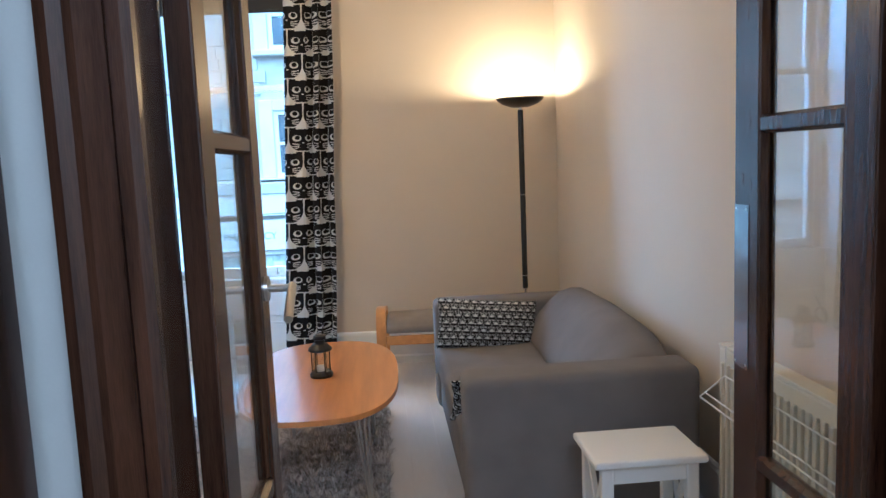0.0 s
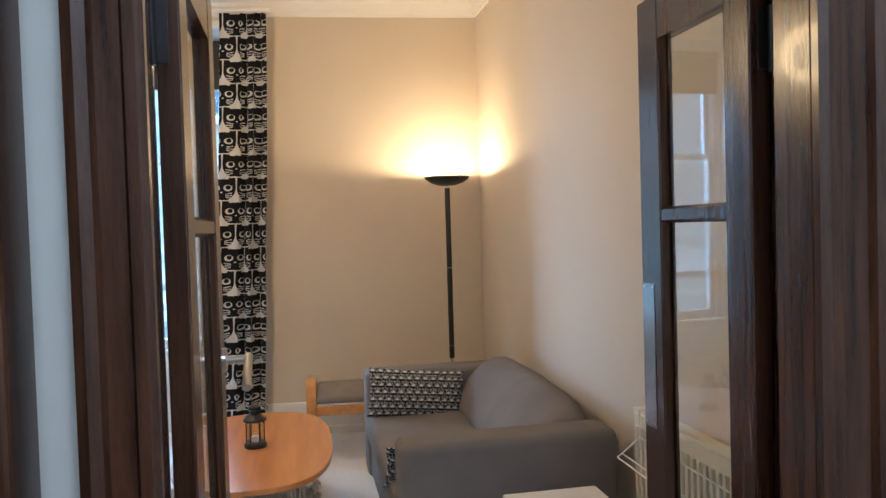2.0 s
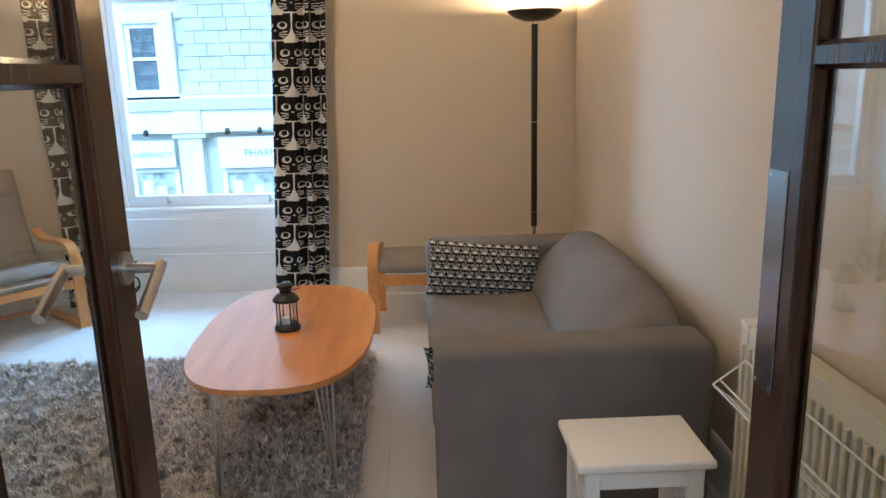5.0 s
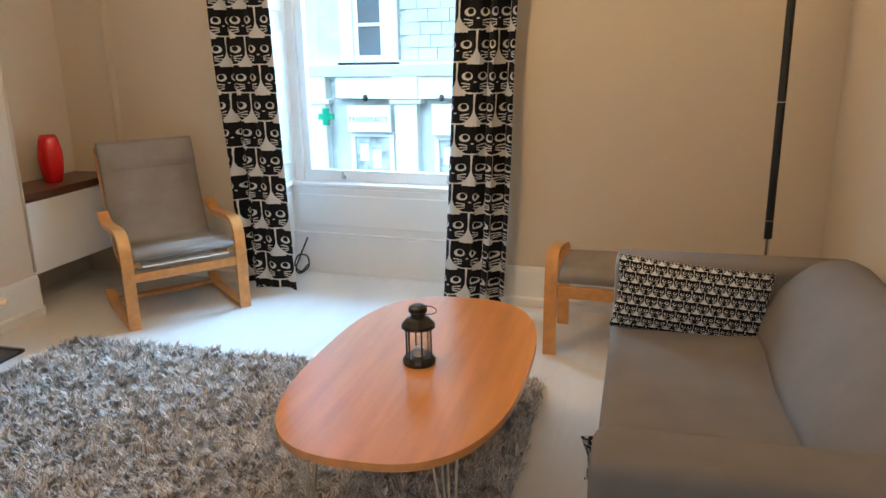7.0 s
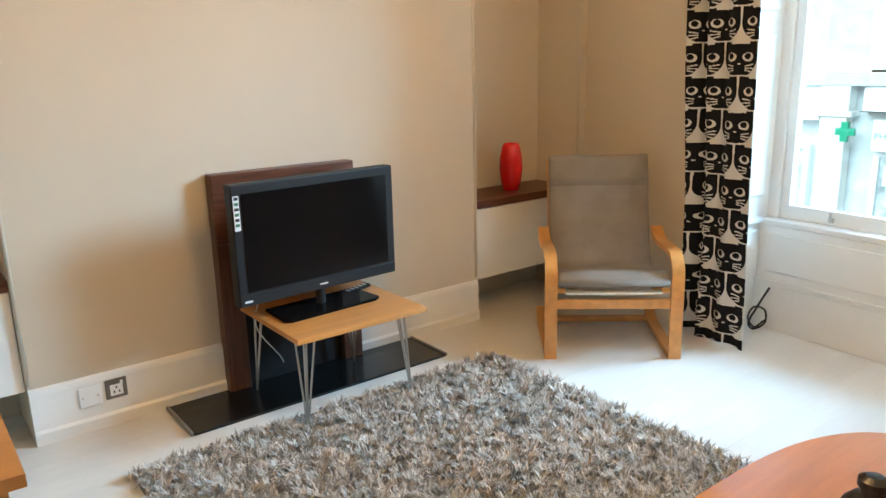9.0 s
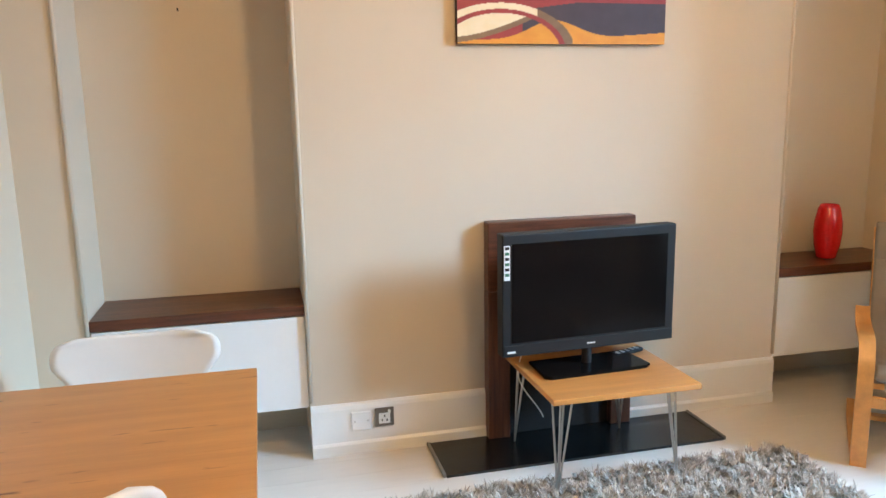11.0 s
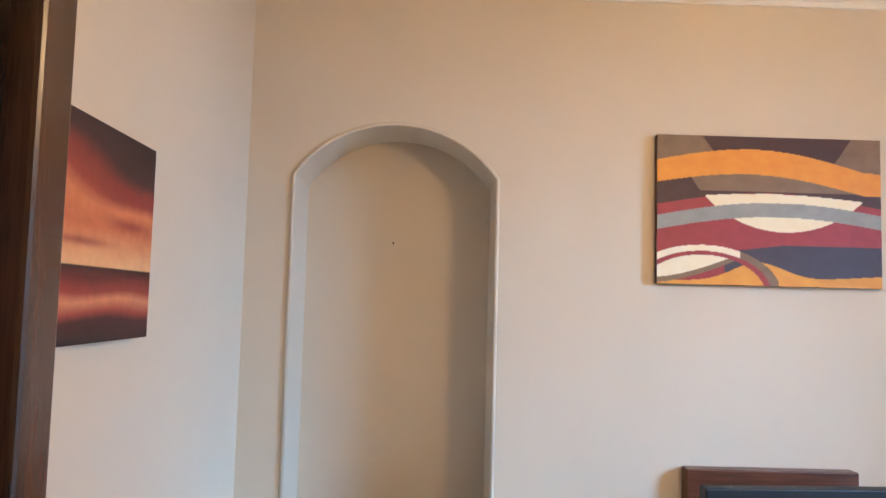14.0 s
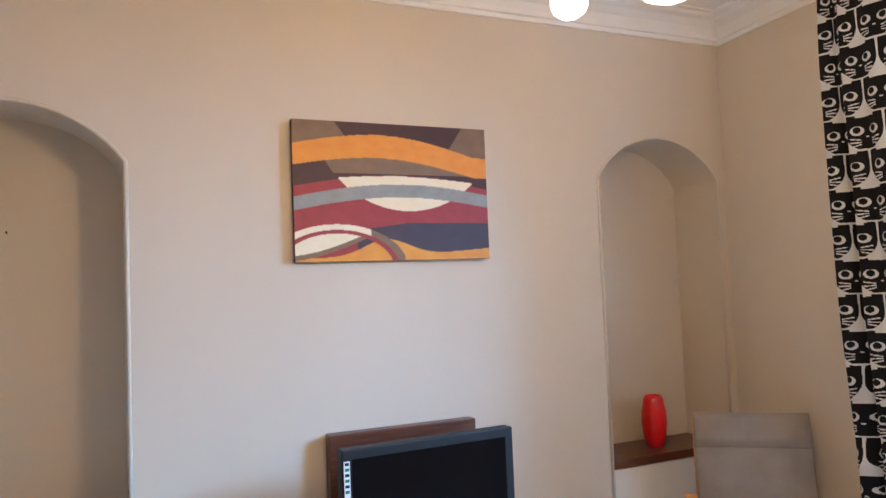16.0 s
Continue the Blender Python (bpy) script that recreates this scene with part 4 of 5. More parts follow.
def socket(y, z, double, label):
    d = thing("wall_socket", label, "socket", pose(0.019, y, z))
    plate = mat("dark_brushed_steel", (0.20, 0.18, 0.16), 0.35, 0.8) if double else LAMINATE
    part("plate", boxes((0.0, 0.008, -0.044, 0.044, -0.044, 0.044), bevel=0.003), plate, d)
    if double:
        part("insert", boxes((0.008, 0.0092, -0.026, 0.026, -0.03, 0.02)), LAMINATE, d)
        for y0, z0 in ((0, 0.006), (-0.011, -0.014), (0.011, -0.014)):
            part("pin_hole", boxes((0.0092, 0.0098, y0 - 0.003, y0 + 0.003, z0 - 0.005, z0 + 0.005)), BLACK, d)
        part("switch", boxes((0.0082, 0.012, 0.016, 0.028, 0.018, 0.034), bevel=0.001), LAMINATE, d)
    else:
        for q in (-0.03, 0.03):
            part("screw", boxes((0.008, 0.009, q - 0.004, q + 0.004, -0.004, 0.004)), STEEL, d)


socket(1.872, 0.157, False, "white plastic blanking plate on the skirting")
socket(1.978, 0.165, True, "brushed steel single wall socket on the skirting")


# ---- paintings ----
def canvas(name, label, m, w, h, t, colours, edge):
    d = thing(name, label, "painting", m)
    part("stretcher", boxes((-w / 2, w / 2, -t, -0.002, -h / 2, h / 2), bevel=0.002), edge, d, "canvas-wrapped edge")
    nx, nz = 260, int(260 * h / w)
    s, v = np.meshgrid(np.linspace(0, 1, nx), np.linspace(0, 1, nz))
    me = grid_mesh("canvas", (s - 0.5) * w, s * 0 - t - 0.001, (v - 0.5) * h)
    at = me.attributes.new("art", "FLOAT_COLOR", "POINT")
    rgb = colours(s, v)
    at.data.foreach_set("color", np.concatenate([rgb, np.ones((*s.shape, 1))], -1).astype(np.float32).ravel())
    mt = bpy.data.materials.new(name + "_paint")
    mt.use_nodes = True
    n, l = mt.node_tree.nodes, mt.node_tree.links
    a, ns, mx, bp = n.new("ShaderNodeAttribute"), n.new("ShaderNodeTexNoise"), n.new("ShaderNodeMix"), n.new("ShaderNodeBump")
    a.attribute_name = "art"
    ns.inputs["Scale"].default_value, ns.inputs["Detail"].default_value = 14, 6
    mx.data_type, mx.blend_type = "RGBA", "OVERLAY"
    mx.inputs[0].default_value = 0.28
    l.new(a.outputs["Color"], mx.inputs[6])
    l.new(ns.outputs[0], mx.inputs[7])
    l.new(mx.outputs[2], n["Principled BSDF"].inputs["Base Color"])
    n["Principled BSDF"].inputs["Roughness"].default_value = 0.55
    bp.inputs["Strength"].default_value, bp.inputs["Distance"].default_value = 0.15, 0.003
    l.new(ns.outputs[0], bp.inputs["Height"])
    l.new(bp.outputs[0], n["Principled BSDF"].inputs["Normal"])
    me.materials.append(mt)
    ob = new("canvas", me)
    ob.parent = d
    return d


def abstract(s, v):
    out = np.zeros((*s.shape, 3))
    out[:] = (0.60, 0.24, 0.03)
    y = 1 - v

    def fill(mask, c):
        out[mask] = c

    brown, maroon, orange, red = (0.20, 0.12, 0.065), (0.055, 0.018, 0.014), (0.72, 0.27, 0.025), (0.30, 0.028, 0.032)
    cream, grey, navy = (0.80, 0.70, 0.50), (0.27, 0.27, 0.25), (0.045, 0.03, 0.045)
    disc = (s - 0.57) ** 2 / 0.47**2 + (y + 0.02) ** 2 / 0.66**2 < 1
    fill(y < 2, red)
    fill(y < 0.50, maroon)
    low = 0.47 - 0.09 * np.sin(np.pi * s)
    fill((y > low) & (y < 0.8), red)
    fill(disc & (y < 0.37), brown)
    fill(disc & (y > 0.435 - 0.05 * np.sin(np.pi * s)) & (y < 0.70), cream)
    top = 0.17 - 0.11 * np.sin(np.pi * np.clip(s * 1.08, 0, 1)) + 0.06 * s
    fill(y < top, brown)
    fill((y < top) & (s > 0.2 + 0.5 * y) & (s < 0.87 - 0.45 * y), maroon)
    fill((y > top) & (y < top + 0.15 + 0.02 * np.sin(3 * s)), orange)
    gy = 0.605 - 0.10 * np.sin(np.pi * np.clip(s * 0.9 + 0.05, 0, 1)) - 0.03 * s
    fill((y > gy - 0.045) & (y < gy + 0.05), grey)
    nv = 0.78 - 0.05 * np.clip((s - 0.3) * 4, 0, 1)
    fill((y > nv) & (y < 0.96) & (s > 0.3), navy)
    og = 0.975 - 0.13 * np.exp(-(((s - 0.45) / 0.16) ** 2)) - 0.055 * (s > 0.5) * np.clip((s - 0.5) * 2, 0, 1) + 0.0 * s
    fill(y > og, (0.68, 0.29, 0.035))
    r1 = np.sqrt(((s - 0.2) / 0.36) ** 2 + ((y - 1.06) / 0.33) ** 2)
    fill((r1 < 0.98) & (r1 > 0.86) & (s < 0.37), cream)
    fill((r1 <= 0.86) & (r1 > 0.78) & (s < 0.52), red)
    yb = 0.955 - 0.11 * (s / 0.28) ** 1.5
    fill((r1 <= 0.78) & (y < yb) & (s < 0.36), cream)
    fill((r1 <= 0.78) & (y >= yb) & (y < yb + 0.035) & (s < 0.42), brown)
    fill((r1 < 0.98) & (r1 > 0.86) & (s >= 0.37) & (s < 0.54), brown)
    return out


def sunset(s, v):
    y = 1 - v
    keys = [(0.0, (0.030, 0.012, 0.014)), (0.14, (0.05, 0.017, 0.018)), (0.22, (0.22, 0.035, 0.025)), (0.30, (0.30, 0.05, 0.03)), (0.36, (0.62, 0.20, 0.085)), (0.47, (0.55, 0.15, 0.06)), (0.55, (0.66, 0.27, 0.12)), (0.655, (0.75, 0.42, 0.20)), (0.66, (0.035, 0.012, 0.014)), (0.70, (0.12, 0.018, 0.018)), (0.77, (0.30, 0.05, 0.035)), (0.81, (0.62, 0.24, 0.12)), (0.86, (0.34, 0.06, 0.04)), (0.90, (0.07, 0.02, 0.02)), (1.0, (0.028, 0.014, 0.016))]
    ks = np.array([k for k, _ in keys])
    warp = y + (y < 0.6) * (0.035 * np.sin(4 * s + 9 * y) + 0.10 * (0.5 - s)) * np.clip((0.6 - y) * 6, 0, 1) + (y > 0.7) * 0.012 * np.sin(7 * s + 12 * y)
    out = np.stack([np.interp(warp, ks, [c[i] for _, c in keys]) for i in range(3)], -1)
    for cs, cy, rs, ry in ((0.72, 0.44, 0.24, 0.028), (0.2, 0.55, 0.28, 0.02), (0.85, 0.30, 0.3, 0.03)):
        g = np.exp(-(((s - cs) / rs) ** 2) - ((y - cy) / ry) ** 2)[..., None] * 0.75
        out = out * (1 - g) + np.array((0.26, 0.03, 0.03)) * g
    return out


canvas("painting", "abstract canvas painting of orange, red and cream curved bands", pose(0, 2.831, 2.135, 0, 0, 90), 0.976, 0.648, 0.035, abstract, mat("dark_canvas_edge", (0.09, 0.04, 0.025), 0.7))
canvas("painting", "canvas painting of a red and orange sunset sky", pose(1.412, YD, 1.845, 0, 0, 180), 0.52, 0.51, 0.035, sunset, mat("raw_canvas_edge", (0.50, 0.40, 0.27), 0.8))


# ---- dining corner ----
def dining_table():
    d = thing("dining_table", "solid pine dining table with knots in the grain", "dining table")
    x0, x1, y0, y1 = 0.885, 1.735, 0.62, 1.448
    for k in range(6):
        a, b = x0 + (x1 - x0) * k / 6, x0 + (x1 - x0) * (k + 1) / 6
        part("board", boxes((a + 0.0002, b - 0.0002, y0, y1, 0.722, 0.75)), OAKY, d)
    for x in (x0 + 0.035, x1 - 0.095):
        for y in (y0 + 0.03, y1 - 0.09):
            part("leg", boxes((x, x + 0.06, y, y + 0.06, 0.0, 0.722), bevel=0.004), OAKY, d)
    for q in ((x0 + 0.045, x0 + 0.065, y0 + 0.09, y1 - 0.09), (x1 - 0.055, x1 - 0.035, y0 + 0.09, y1 - 0.09), (x0 + 0.095, x1 - 0.095, y0 + 0.04, y0 + 0.06), (x0 + 0.095, x1 - 0.095, y1 - 0.05, y1 - 0.03)):
        part("apron", boxes((*q, 0.63, 0.7215)), OAKY, d)


OAKY = mat("knotty_pine", (0.54, 0.265, 0.095), 0.36, var=0.1, scale=2.2, fine=20, bump=0.02, coat=0.15, stretch=(9, 0.7, 9))
_on, _ol = OAKY.node_tree.nodes, OAKY.node_tree.links
_otc, _omp, _ons, _orp, _omx = (_on.new(k) for k in ("ShaderNodeTexCoord", "ShaderNodeMapping", "ShaderNodeTexNoise", "ShaderNodeValToRGB", "ShaderNodeMix"))
_omp.inputs["Scale"].default_value = (42, 7, 7)
_ons.inputs["Scale"].default_value, _ons.inputs["Detail"].default_value = 1.0, 2
_orp.color_ramp.elements[0].position, _orp.color_ramp.elements[1].position = 0.66, 0.76
_omx.data_type = "RGBA"
_ol.new(_otc.outputs["Object"], _omp.inputs[0])
_ol.new(_omp.outputs[0], _ons.inputs[0])
_ol.new(_ons.outputs[0], _orp.inputs[0])
_ol.new(_orp.outputs[0], _omx.inputs[0])
_ob = _on["Principled BSDF"].inputs["Base Color"]
_ol.new(_ob.links[0].from_socket, _omx.inputs[6])
_omx.inputs[7].default_value = (0.16, 0.06, 0.02, 1)
_ol.new(_omx.outputs[2], _ob)
dining_table()


def dining_chair(m):
    """Local: the seat faces +x, the back stands at x = 0."""
    d = thing("dining_chair", "white moulded plywood dining chair pushed to the table", "dining chair", m, "chairs at the dining table")
    n, k = 21, 46
    rows_x, rows_y, rows_z = [], [], []
    for i in range(k):
        t = i / (k - 1)
        if t < 0.45:
            q = t / 0.45
            x, z = 0.46 - 0.40 * q, 0.455 - 0.03 * math.sin(q * 2.4)
            half = 0.19 + 0.035 * math.sin(q * math.pi) - 0.05 * max(0, q - 0.75) / 0.25
            if q < 0.15:
                half *= 0.75 + 0.25 * math.sqrt(q / 0.15)
        elif t < 0.62:
            q = (t - 0.45) / 0.17
            x, z = 0.06 - 0.045 * math.sin(q * math.pi / 2), 0.437 + 0.085 * q * q + 0.02 * q
            half = 0.14 - 0.02 * math.sin(q * math.pi)
        else:
            q = (t - 0.62) / 0.38
            x, z = 0.015 - 0.05 * q, 0.542 + 0.262 * q
            half = 0.14 + 0.13 * min(1, q * 1.5) ** 1.2
            if q > 0.78:
                half -= 0.075 * (1 - math.sqrt(max(0.0, 1 - ((q - 0.78) / 0.22) ** 2)))
        s = np.linspace(-1, 1, n)
        rows_x.append(x + (0.035 * s**2 if t > 0.62 else 0.0 * s))
        rows_y.append(s * half)
        rows_z.append(z + (0.008 * s**2 if t < 0.45 else 0 * s))
    me = grid_mesh("shell", np.array(rows_x), np.array(rows_y), np.array(rows_z))
    me.materials.append(LAMINATE)
    ob = new("shell", me)
    ob.parent = d
    so = ob.modifiers.new("thickness", "SOLIDIFY")
    so.thickness, so.offset = 0.011, 0
    for sx, sy in ((0.09, 0.13), (0.09, -0.13), (0.36, 0.15), (0.36, -0.15)):
        bm = bmesh.new()
        ex = sx + (0.07 if sx > 0.2 else -0.06)
        tube(bm, smooth_path([(0.22, sy * 0.3, 0.425), (sx, sy, 0.42), (ex, sy * 1.35, 0.0)], 6), 0.008, 8)
        part("leg", bm, CHROME, d, "chrome tube leg")
    return d


dining_chair(pose(0.595, 1.055, 0, 0, 0, 0))
dining_chair(pose(1.772, 1.02, 0, 0, 0, 203))


# ---- by the door ----
def step_stool():
    d = thing("stool", "white painted wooden stool beside the sofa", "stool", pose(3.85, 1.72, 0, 0, 0, 0))
    w, h, z = 0.185, 0.14, 0.50
    bm = bmesh.new()
    box(bm, -w, w, -h, h, z - 0.025, z, bevel=0.009, seg=3)
    part("seat", bm, WHITE, d)
    for sx in (-1, 1):
        for sy in (-1, 1):
            bm = bmesh.new()
            x, y = sx * (w - 0.045), sy * (h - 0.035)
            box(bm, x - 0.02, x + 0.02, y - 0.016, y + 0.016, 0.0, z - 0.025, bevel=0.004)
            part("leg", bm, WHITE, d)
        for sy in (-1, 1):
            bm = bmesh.new()
            strip(bm, [(sx * (w - 0.045), sy * -(h - 0.05), 0.14), (sx * (w - 0.045), sy * (h - 0.05), z - 0.05)], 0.016, 0.022, (1, 0, 0))
            part("brace", bm, WHITE, d)
    for sy in (-1, 1):
        part("rail", boxes((-w + 0.065, w - 0.065, sy * (h - 0.035) - 0.01, sy * (h - 0.035) + 0.01, z - 0.085, z - 0.026), bevel=0.003), WHITE, d)
        part("stretcher", boxes((-w + 0.065, w - 0.065, sy * (h - 0.035) - 0.009, sy * (h - 0.035) + 0.009, 0.15, 0.185), bevel=0.003), WHITE, d)


step_stool()


def radiator():
    d = thing("radiator", "cream ribbed panel radiator on the wall", "radiator")
    y0, y1, z0, z1 = 0.72, 1.90, 0.14, 0.765
    part("panel", boxes((4.215, 4.26, y0, y1, z0, z1), bevel=0.008), RADIATOR, d)
    n = 30
    for k in range(n):
        y = y0 + 0.04 + (y1 - y0 - 0.08) * k / (n - 1)
        part("rib", boxes((4.203, 4.216, y - 0.009, y + 0.009, z0 + 0.05, z1 - 0.05), bevel=0.004), RADIATOR, d)
    part("grille", boxes((4.213, 4.278, y0 - 0.002, y1 + 0.002, z1, z1 + 0.012), bevel=0.003), RADIATOR, d)
    for y in (y0 + 0.15, y1 - 0.15):
        part("bracket", boxes((4.26, 4.30, y - 0.02, y + 0.02, 0.3, 0.6)), RADIATOR, d)
    r = thing("drying_rack", "white wire clothes airer hooked over the radiator", "clothes airer")
    a, b = 1.0, 1.80
    for y in (a, b):
        bm = bmesh.new()
        tube(bm, [(4.235, y, 0.79), (4.193, y, 0.79), (4.19, y, 0.685), (4.10, y, 0.618), (4.19, y, 0.545), (4.19, y, 0.50)], 0.0035, 6)
        part("side_frame", bm, WHITE, r)
    for x, z in ((4.10, 0.618), (4.118, 0.632), (4.145, 0.581), (4.19, 0.685)):
        bm = bmesh.new()
        tube(bm, [(x, a, z), (x, b, z)], 0.003, 6)
        part("wire", bm, WHITE, r)


radiator()


# ---- ceiling light ----
def pendant():
    d = thing("ceiling_light", "hanging ceiling light with frosted glass shades, lit", "ceiling light", pose(2.06, 2.70, 0))
    bm = bmesh.new()
    lathe(bm, [(0, H - 0.002), (0.06, H - 0.002), (0.055, H - 0.025), (0.01, H - 0.04), (0.01, 2.56), (0.025, 2.55), (0.025, 2.51), (0, 2.50)], 24)
    part("stem", bm, STEEL, d)
    for dx, dy, r, z0, z1 in ((-0.13, -0.16, 0.042, 2.265, 2.42), (0.02, 0.0, 0.068, 2.27, 2.41), (0.12, 0.17, 0.042, 2.27, 2.42)):
        if abs(dx) > 0.05:
            arm = bmesh.new()
            tube(arm, smooth_path([(0.0, 0.0, 2.53), (dx * 0.6, dy * 0.6, 2.55), (dx * 0.95, dy * 0.95, 2.50), (dx, dy, z1)], 5), 0.006, 8)
        else:
            arm = bmesh.new()
            tube(arm, [(dx, dy, 2.505), (dx, dy, z1)], 0.008, 8)
        part("arm", arm, STEEL, d)
        sh = bmesh.new()
        lathe(sh, [(0.012, z1), (r * 0.8, z1 - 0.006), (r, z1 - 0.02), (r, z0 + 0.028), (r * 0.86, z0 + 0.014), (r * 0.5, z0 + 0.003), (0, z0)], 24, (dx, dy, 0))
        o = part("shade", sh, GLOWSHADE, d, "frosted glowing glass shade", smooth=True)
        o.visible_shadow = False


pendant()

# coil of cable at the window recess
_c = bmesh.new()
tube(_c, smooth_path([(1.21, 0.25, 0.25), (1.15, 0.24, 0.12), (1.12, 0.22, 0.03), (1.17, 0.19, 0.012), (1.23, 0.2, 0.06), (1.22, 0.21, 0.13), (1.15, 0.215, 0.13), (1.12, 0.21, 0.06), (1.17, 0.20, 0.02), (1.22, 0.21, 0.07)], 8), 0.006, 7)
single("aerial_cable", _c, BLACK, "coiled black aerial cable on the floor", "cable", FAR)
_n = bmesh.new()
tube(_n, [(-DEEP, 1.19, 1.98), (-DEEP + 0.018, 1.19, 1.985)], 0.004, 8)
single("nail", _n, BLACK, "small dark nail in the alcove wall", "nail")


# ---- street ----
STONE = mat("grey_ashlar_stone", (0.58, 0.59, 0.58), 0.85, var=0.10, scale=3, fine=18, bump=0.3)
CREAM = mat("cream_painted_stone", (0.80, 0.78, 0.73), 0.7, var=0.06, scale=2, fine=20, bump=0.1)
SIGN = mat("white_sign_board", (0.85, 0.86, 0.86), 0.4, var=0.02, bump=0)
DARKPANE = mat("dark_window_glass", (0.10, 0.14, 0.18), 0.12, var=0.2, scale=1.5, bump=0)
GREEN = mat("green_sign_enamel", (0.0, 0.30, 0.16), 0.4, var=0.05, bump=0)
ASPHALT = mat("wet_asphalt", (0.06, 0.06, 0.062), 0.6, var=0.25, scale=1.2, fine=30, bump=0.2)
PAVING = mat("concrete_paving", (0.32, 0.31, 0.30), 0.8, var=0.15, scale=1.0, fine=15, bump=0.15)
SHOP = mat("shop_interior", (0.50, 0.54, 0.54), 0.5, var=0.5, scale=2.2, fine=9, bump=0)
GZ = -3.55
single("ground", boxes((-300, 300, -300, 600, GZ - 0.3, GZ - 0.15)), ASPHALT, "dark asphalt ground reaching to the horizon", "ground", kind="structure")
single("pavement", boxes((-60, 60, 16.4, 19.2, GZ - 0.15, GZ)), PAVING, "grey paved pavement with kerb", "pavement", kind="structure")
single("pavement", boxes((-60, 60, 6.2, 8.6, GZ - 0.15, GZ)), PAVING, "grey paved pavement with kerb", "pavement", kind="structure")


def street_house():
    Y = 19.0
    d = thing("stone_building", "pale stone tenement with shops across the street", "building")
    holes = []
    for x in (-12.6, -8.3, -3.43, 0.75, 4.9, 9.2, 13.4):
        for z in (1.29, 4.55):
            holes.append((x, z))
    part("wall", boxes((-20, 20, Y + 0.25, Y + 8, GZ, 9.2)), STONE, d)
    part("roof", boxes((-20.3, 20.3, Y - 0.2, Y + 8.2, 9.2, 9.6), bevel=0.05), STONE, d)
    part("ledge", boxes((-20, 20, Y - 0.12, Y + 0.25, 0.78, 1.06), bevel=0.03), STONE, d)
    part("ledge", boxes((-20, 20, Y - 0.02, Y + 0.25, 1.062, 1.16), bevel=0.02), CREAM, d)
    part("fascia", boxes((-4.35, 20, Y - 0.05, Y + 0.25, 0.22, 0.778)), SIGN, d, "white shop fascia")
    part("fascia", boxes((-20, -5.3, Y - 0.05, Y + 0.25, 0.0, 0.778)), SIGN, d, "white shop fascia")
    for x, z in holes:
        w = part("window_surround", boxes((x - 0.78, x - 0.42, Y + 0.05, Y + 0.25, z - 0.1, z + 1.9), (x + 0.42, x + 0.78, Y + 0.05, Y + 0.25, z - 0.1, z + 1.9), (x - 0.42, x + 0.42, Y + 0.05, Y + 0.25, z + 1.62, z + 1.9), (x - 0.85, x + 0.85, Y - 0.02, Y + 0.25, z - 0.24, z - 0.102), bevel=0.02), CREAM, d, "cream painted stone surround")
        part("sash", boxes((x - 0.42, x - 0.30, Y + 0.12, Y + 0.24, z - 0.1, z + 1.62), (x + 0.30, x + 0.42, Y + 0.12, Y + 0.24, z - 0.1, z + 1.62), (x - 0.30, x + 0.30, Y + 0.12, Y + 0.24, z + 0.74, z + 0.82), (x - 0.30, x + 0.30, Y + 0.12, Y + 0.24, z - 0.1, z + 0.02), (x - 0.30, x + 0.30, Y + 0.12, Y + 0.24, z + 1.52, z + 1.62)), SIGN, w)
        part("pane", boxes((x - 0.30, x + 0.30, Y + 0.16, Y + 0.22, z, z + 1.55)), DARKPANE, w)
    for x in (-4.95, -2.45, 2.7, 6.5):
        part("pilaster", boxes((x - 0.3, x + 0.3, Y - 0.1, Y + 0.25, GZ, 0.1), (x - 0.42, x + 0.42, Y - 0.16, Y + 0.25, 0.1, 0.22), (x - 0.33, x + 0.33, Y - 0.12, Y + 0.25, 0.222, 0.778), bevel=0.02), CREAM, d)
    for x0, x1, z1 in ((-4.05, -2.85, -0.66), (-1.75, 0.9, -0.72), (3.2, 6.0, -0.7), (-8.2, -5.5, -0.6)):
        s = part("shop_front", boxes((x0, x0 + 0.12, Y + 0.05, Y + 0.24, GZ, z1), (x1 - 0.12, x1, Y + 0.05, Y + 0.24, GZ, z1), (x0 + 0.12, x1 - 0.12, Y + 0.05, Y + 0.24, z1 - 0.1, z1)), SIGN, d)
        part("shop_window", boxes((x0 + 0.12, x1 - 0.12, Y + 0.14, Y + 0.2, GZ + 0.1, z1 - 0.1)), SHOP, s)
        for k in range(2 if x1 - x0 < 1.5 else 4):
            px = x0 + 0.22 + (x1 - x0 - 0.5) * k / (2 if x1 - x0 < 1.5 else 4)
            part("poster", boxes((px, px + 0.25, Y + 0.125, Y + 0.139, z1 - 0.75 - 0.2 * (k % 2), z1 - 0.3 - 0.15 * (k % 3))), CREAM if k % 2 else SIGN, s)
    # stone courses
    rng = random.Random(3)
    for r in range(12):
        z = 1.17 + 0.31 * r
        x = -2.62 + 0.17 * (r % 2)
        while x < -0.3:
            w = rng.uniform(0.42, 0.62)
            dd = rng.uniform(0.0, 0.02)
            part("stone", boxes((x + 0.008, x + w - 0.008, Y + 0.20 - dd, Y + 0.25, z + 0.008, z + 0.302)), STONE, d)
            x += w
    return d


street_house()


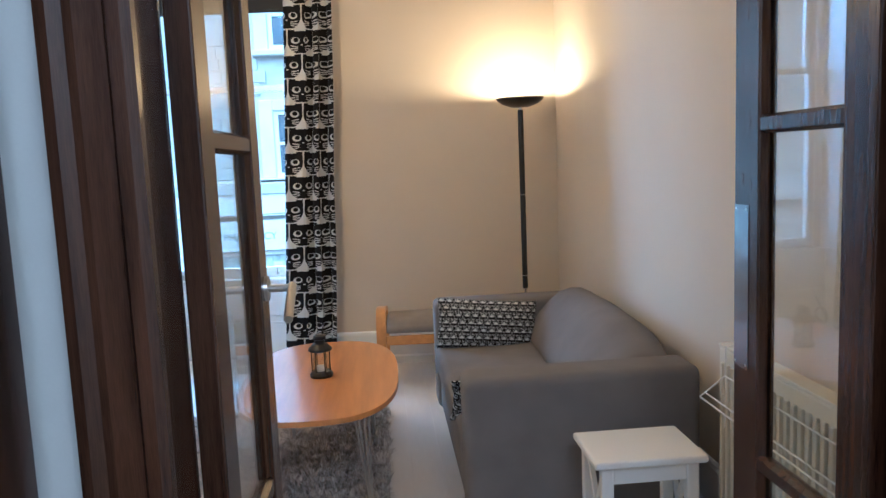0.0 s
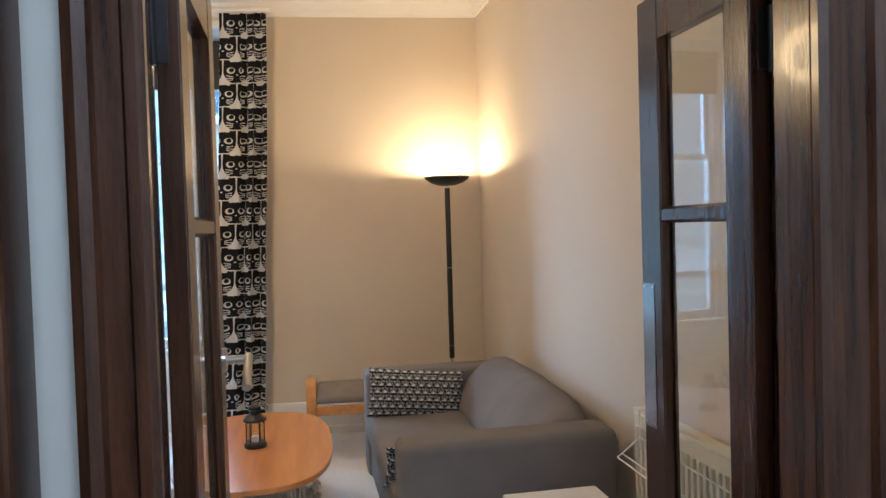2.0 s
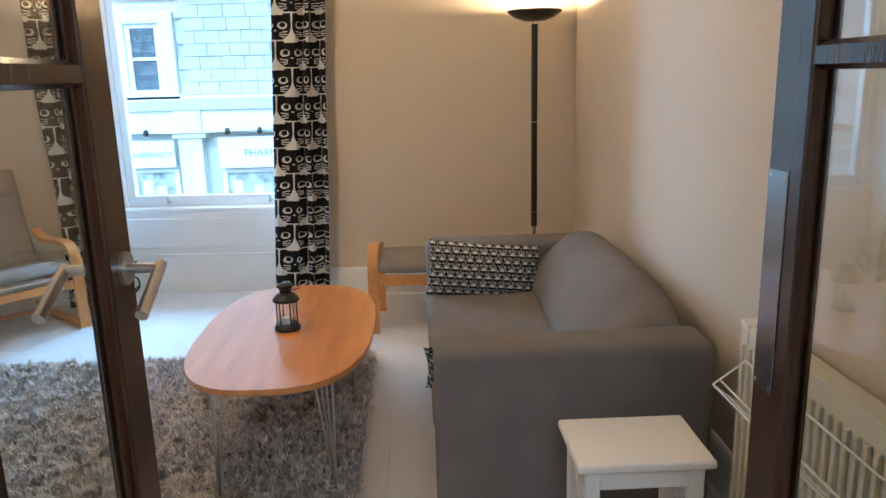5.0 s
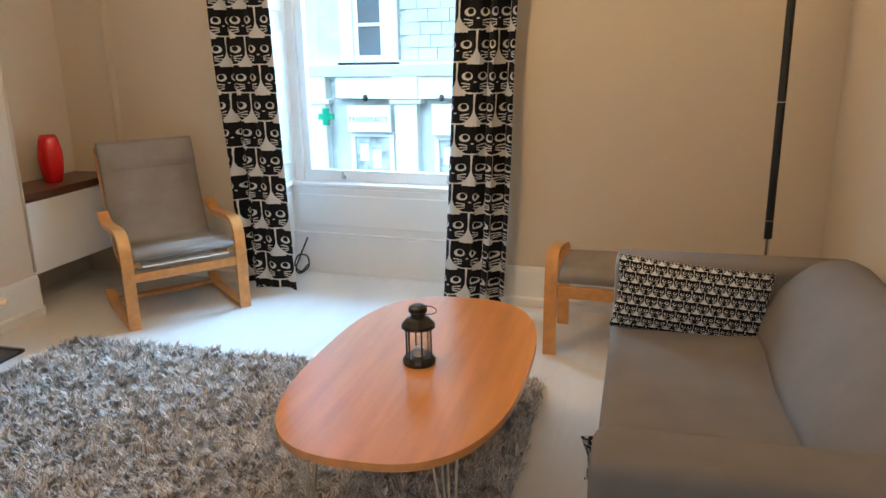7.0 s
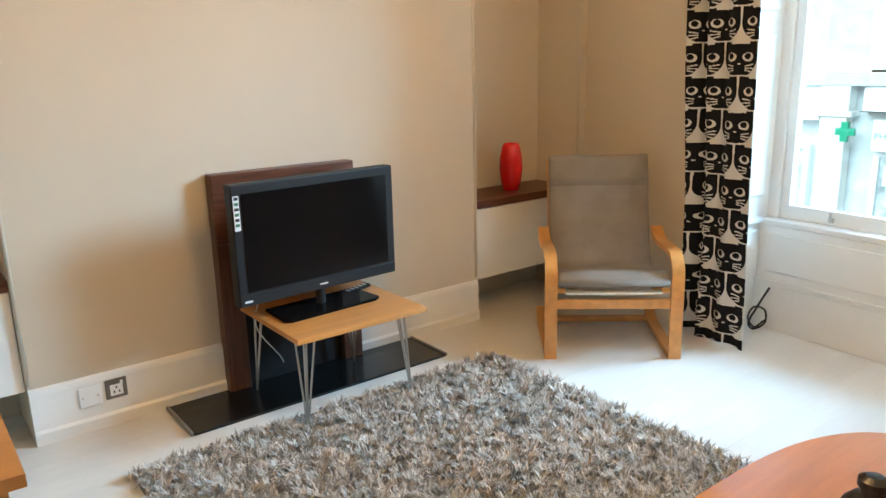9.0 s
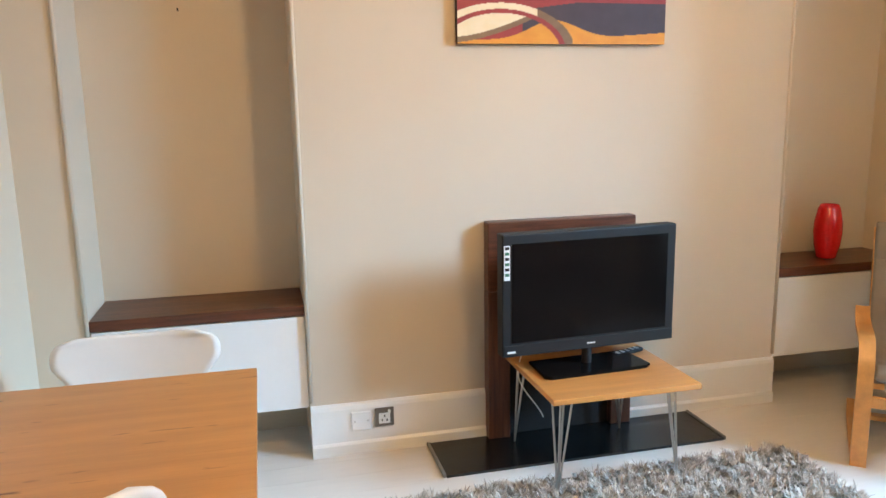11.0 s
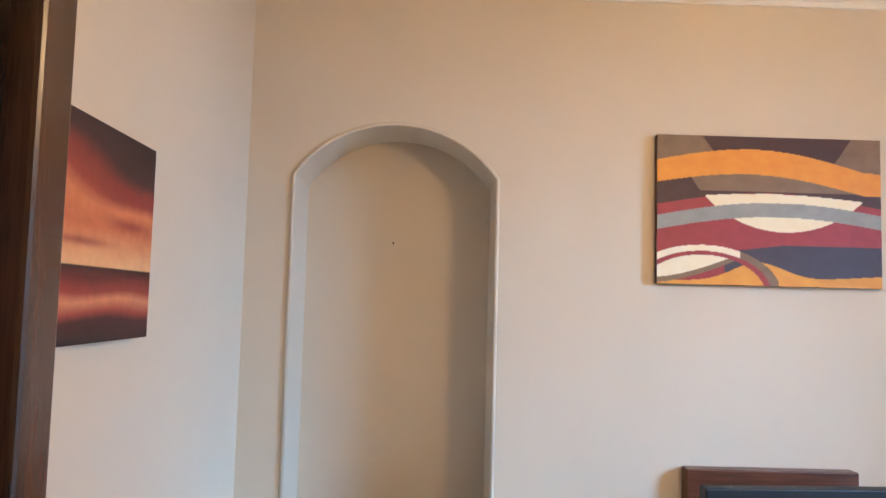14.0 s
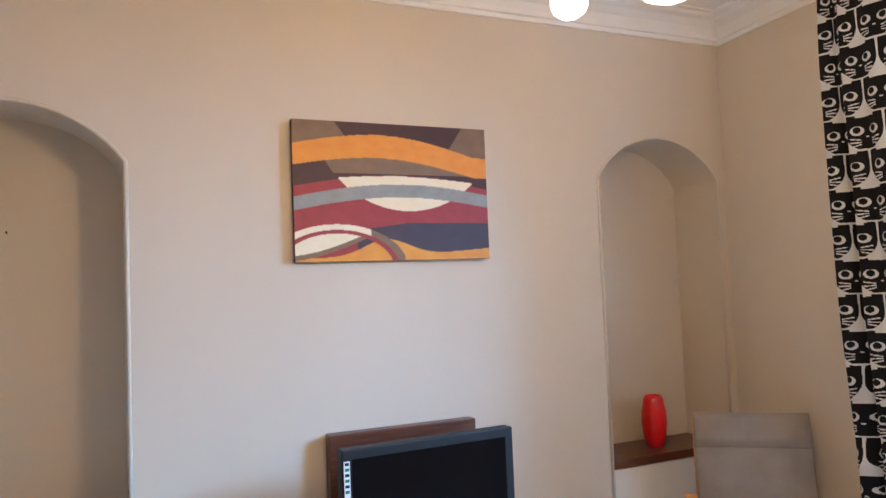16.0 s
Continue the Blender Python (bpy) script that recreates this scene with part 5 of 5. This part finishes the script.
def sign(name, label, x0, x1, z0, z1, text, size):
    d = thing(name, label, "sign")
    part("board", boxes((x0, x1, 18.86, 18.93, z0, z1), bevel=0.01), SIGN, d)
    if text:
        cu = bpy.data.curves.new("lettering", "FONT")
        cu.body, cu.size, cu.align_x, cu.align_y, cu.extrude = text, size, "CENTER", "CENTER", 0.004
        t = new("lettering", cu)
        t.matrix_world = pose((x0 + x1) / 2, 18.853, (z0 + z1) / 2 - 0.02, 90, 0, 0)
        dg = bpy.context.evaluated_depsgraph_get()
        me = bpy.data.meshes.new_from_object(t.evaluated_get(dg))
        bpy.data.objects.remove(t)
        me.materials.clear()
        me.materials.append(mat("grey_lettering", (0.16, 0.26, 0.24), 0.5))
        ob = new("lettering", me)
        ob.matrix_world = pose((x0 + x1) / 2, 18.853, (z0 + z1) / 2 - 0.02, 90, 0, 0)
        ob.parent = d
    return d


sign("shop_sign", "white shop sign lettered pharmacy", -4.05, -2.85, -0.62, 0.06, "PHARMACY", 0.21)
sign("shop_sign", "white shop sign lettered pharmacy", -1.75, 0.9, -0.68, 0.1, "PHARMACY", 0.26)
_g = bmesh.new()
box(_g, -4.72, -4.3, 18.55, 18.63, -0.28, -0.12)
box(_g, -4.60, -4.44, 18.54, 18.64, -0.42, 0.02)
single("pharmacy_cross", _g, GREEN, "green cross sign projecting over the pharmacy", "sign")
_c = thing("festoon_cable", "black cable with lamps strung along the shop fascia", "string lights")
_b = bmesh.new()
tube(_b, [(-4.3, 18.75, 0.25), (-2.4, 18.75, 0.22), (-0.6, 18.75, 0.26), (2, 18.75, 0.3)], 0.012, 6)
part("cable", _b, BLACK, _c)
for _x in (-3.47, -1.45, -0.65, 0.8):
    _b = bmesh.new()
    lathe(_b, [(0, 0.09), (0.05, 0.08), (0.07, 0.0), (0.05, -0.07), (0, -0.08)], 10, (_x, 18.74, 0.26))
    part("bulb", _b, BLACK, _c)

# ---- floorboards ----
_w = 0.145
_n = int((XR + 0.36) / _w)
for _k in range(_n):
    _x = -0.36 + _w * _k
    part("plank", boxes((_x + 0.0003, _x + _w - 0.0003, YD - 0.1, 5.3, -0.022, 0.0)), FLOOR, bpy.data.objects["floor"])
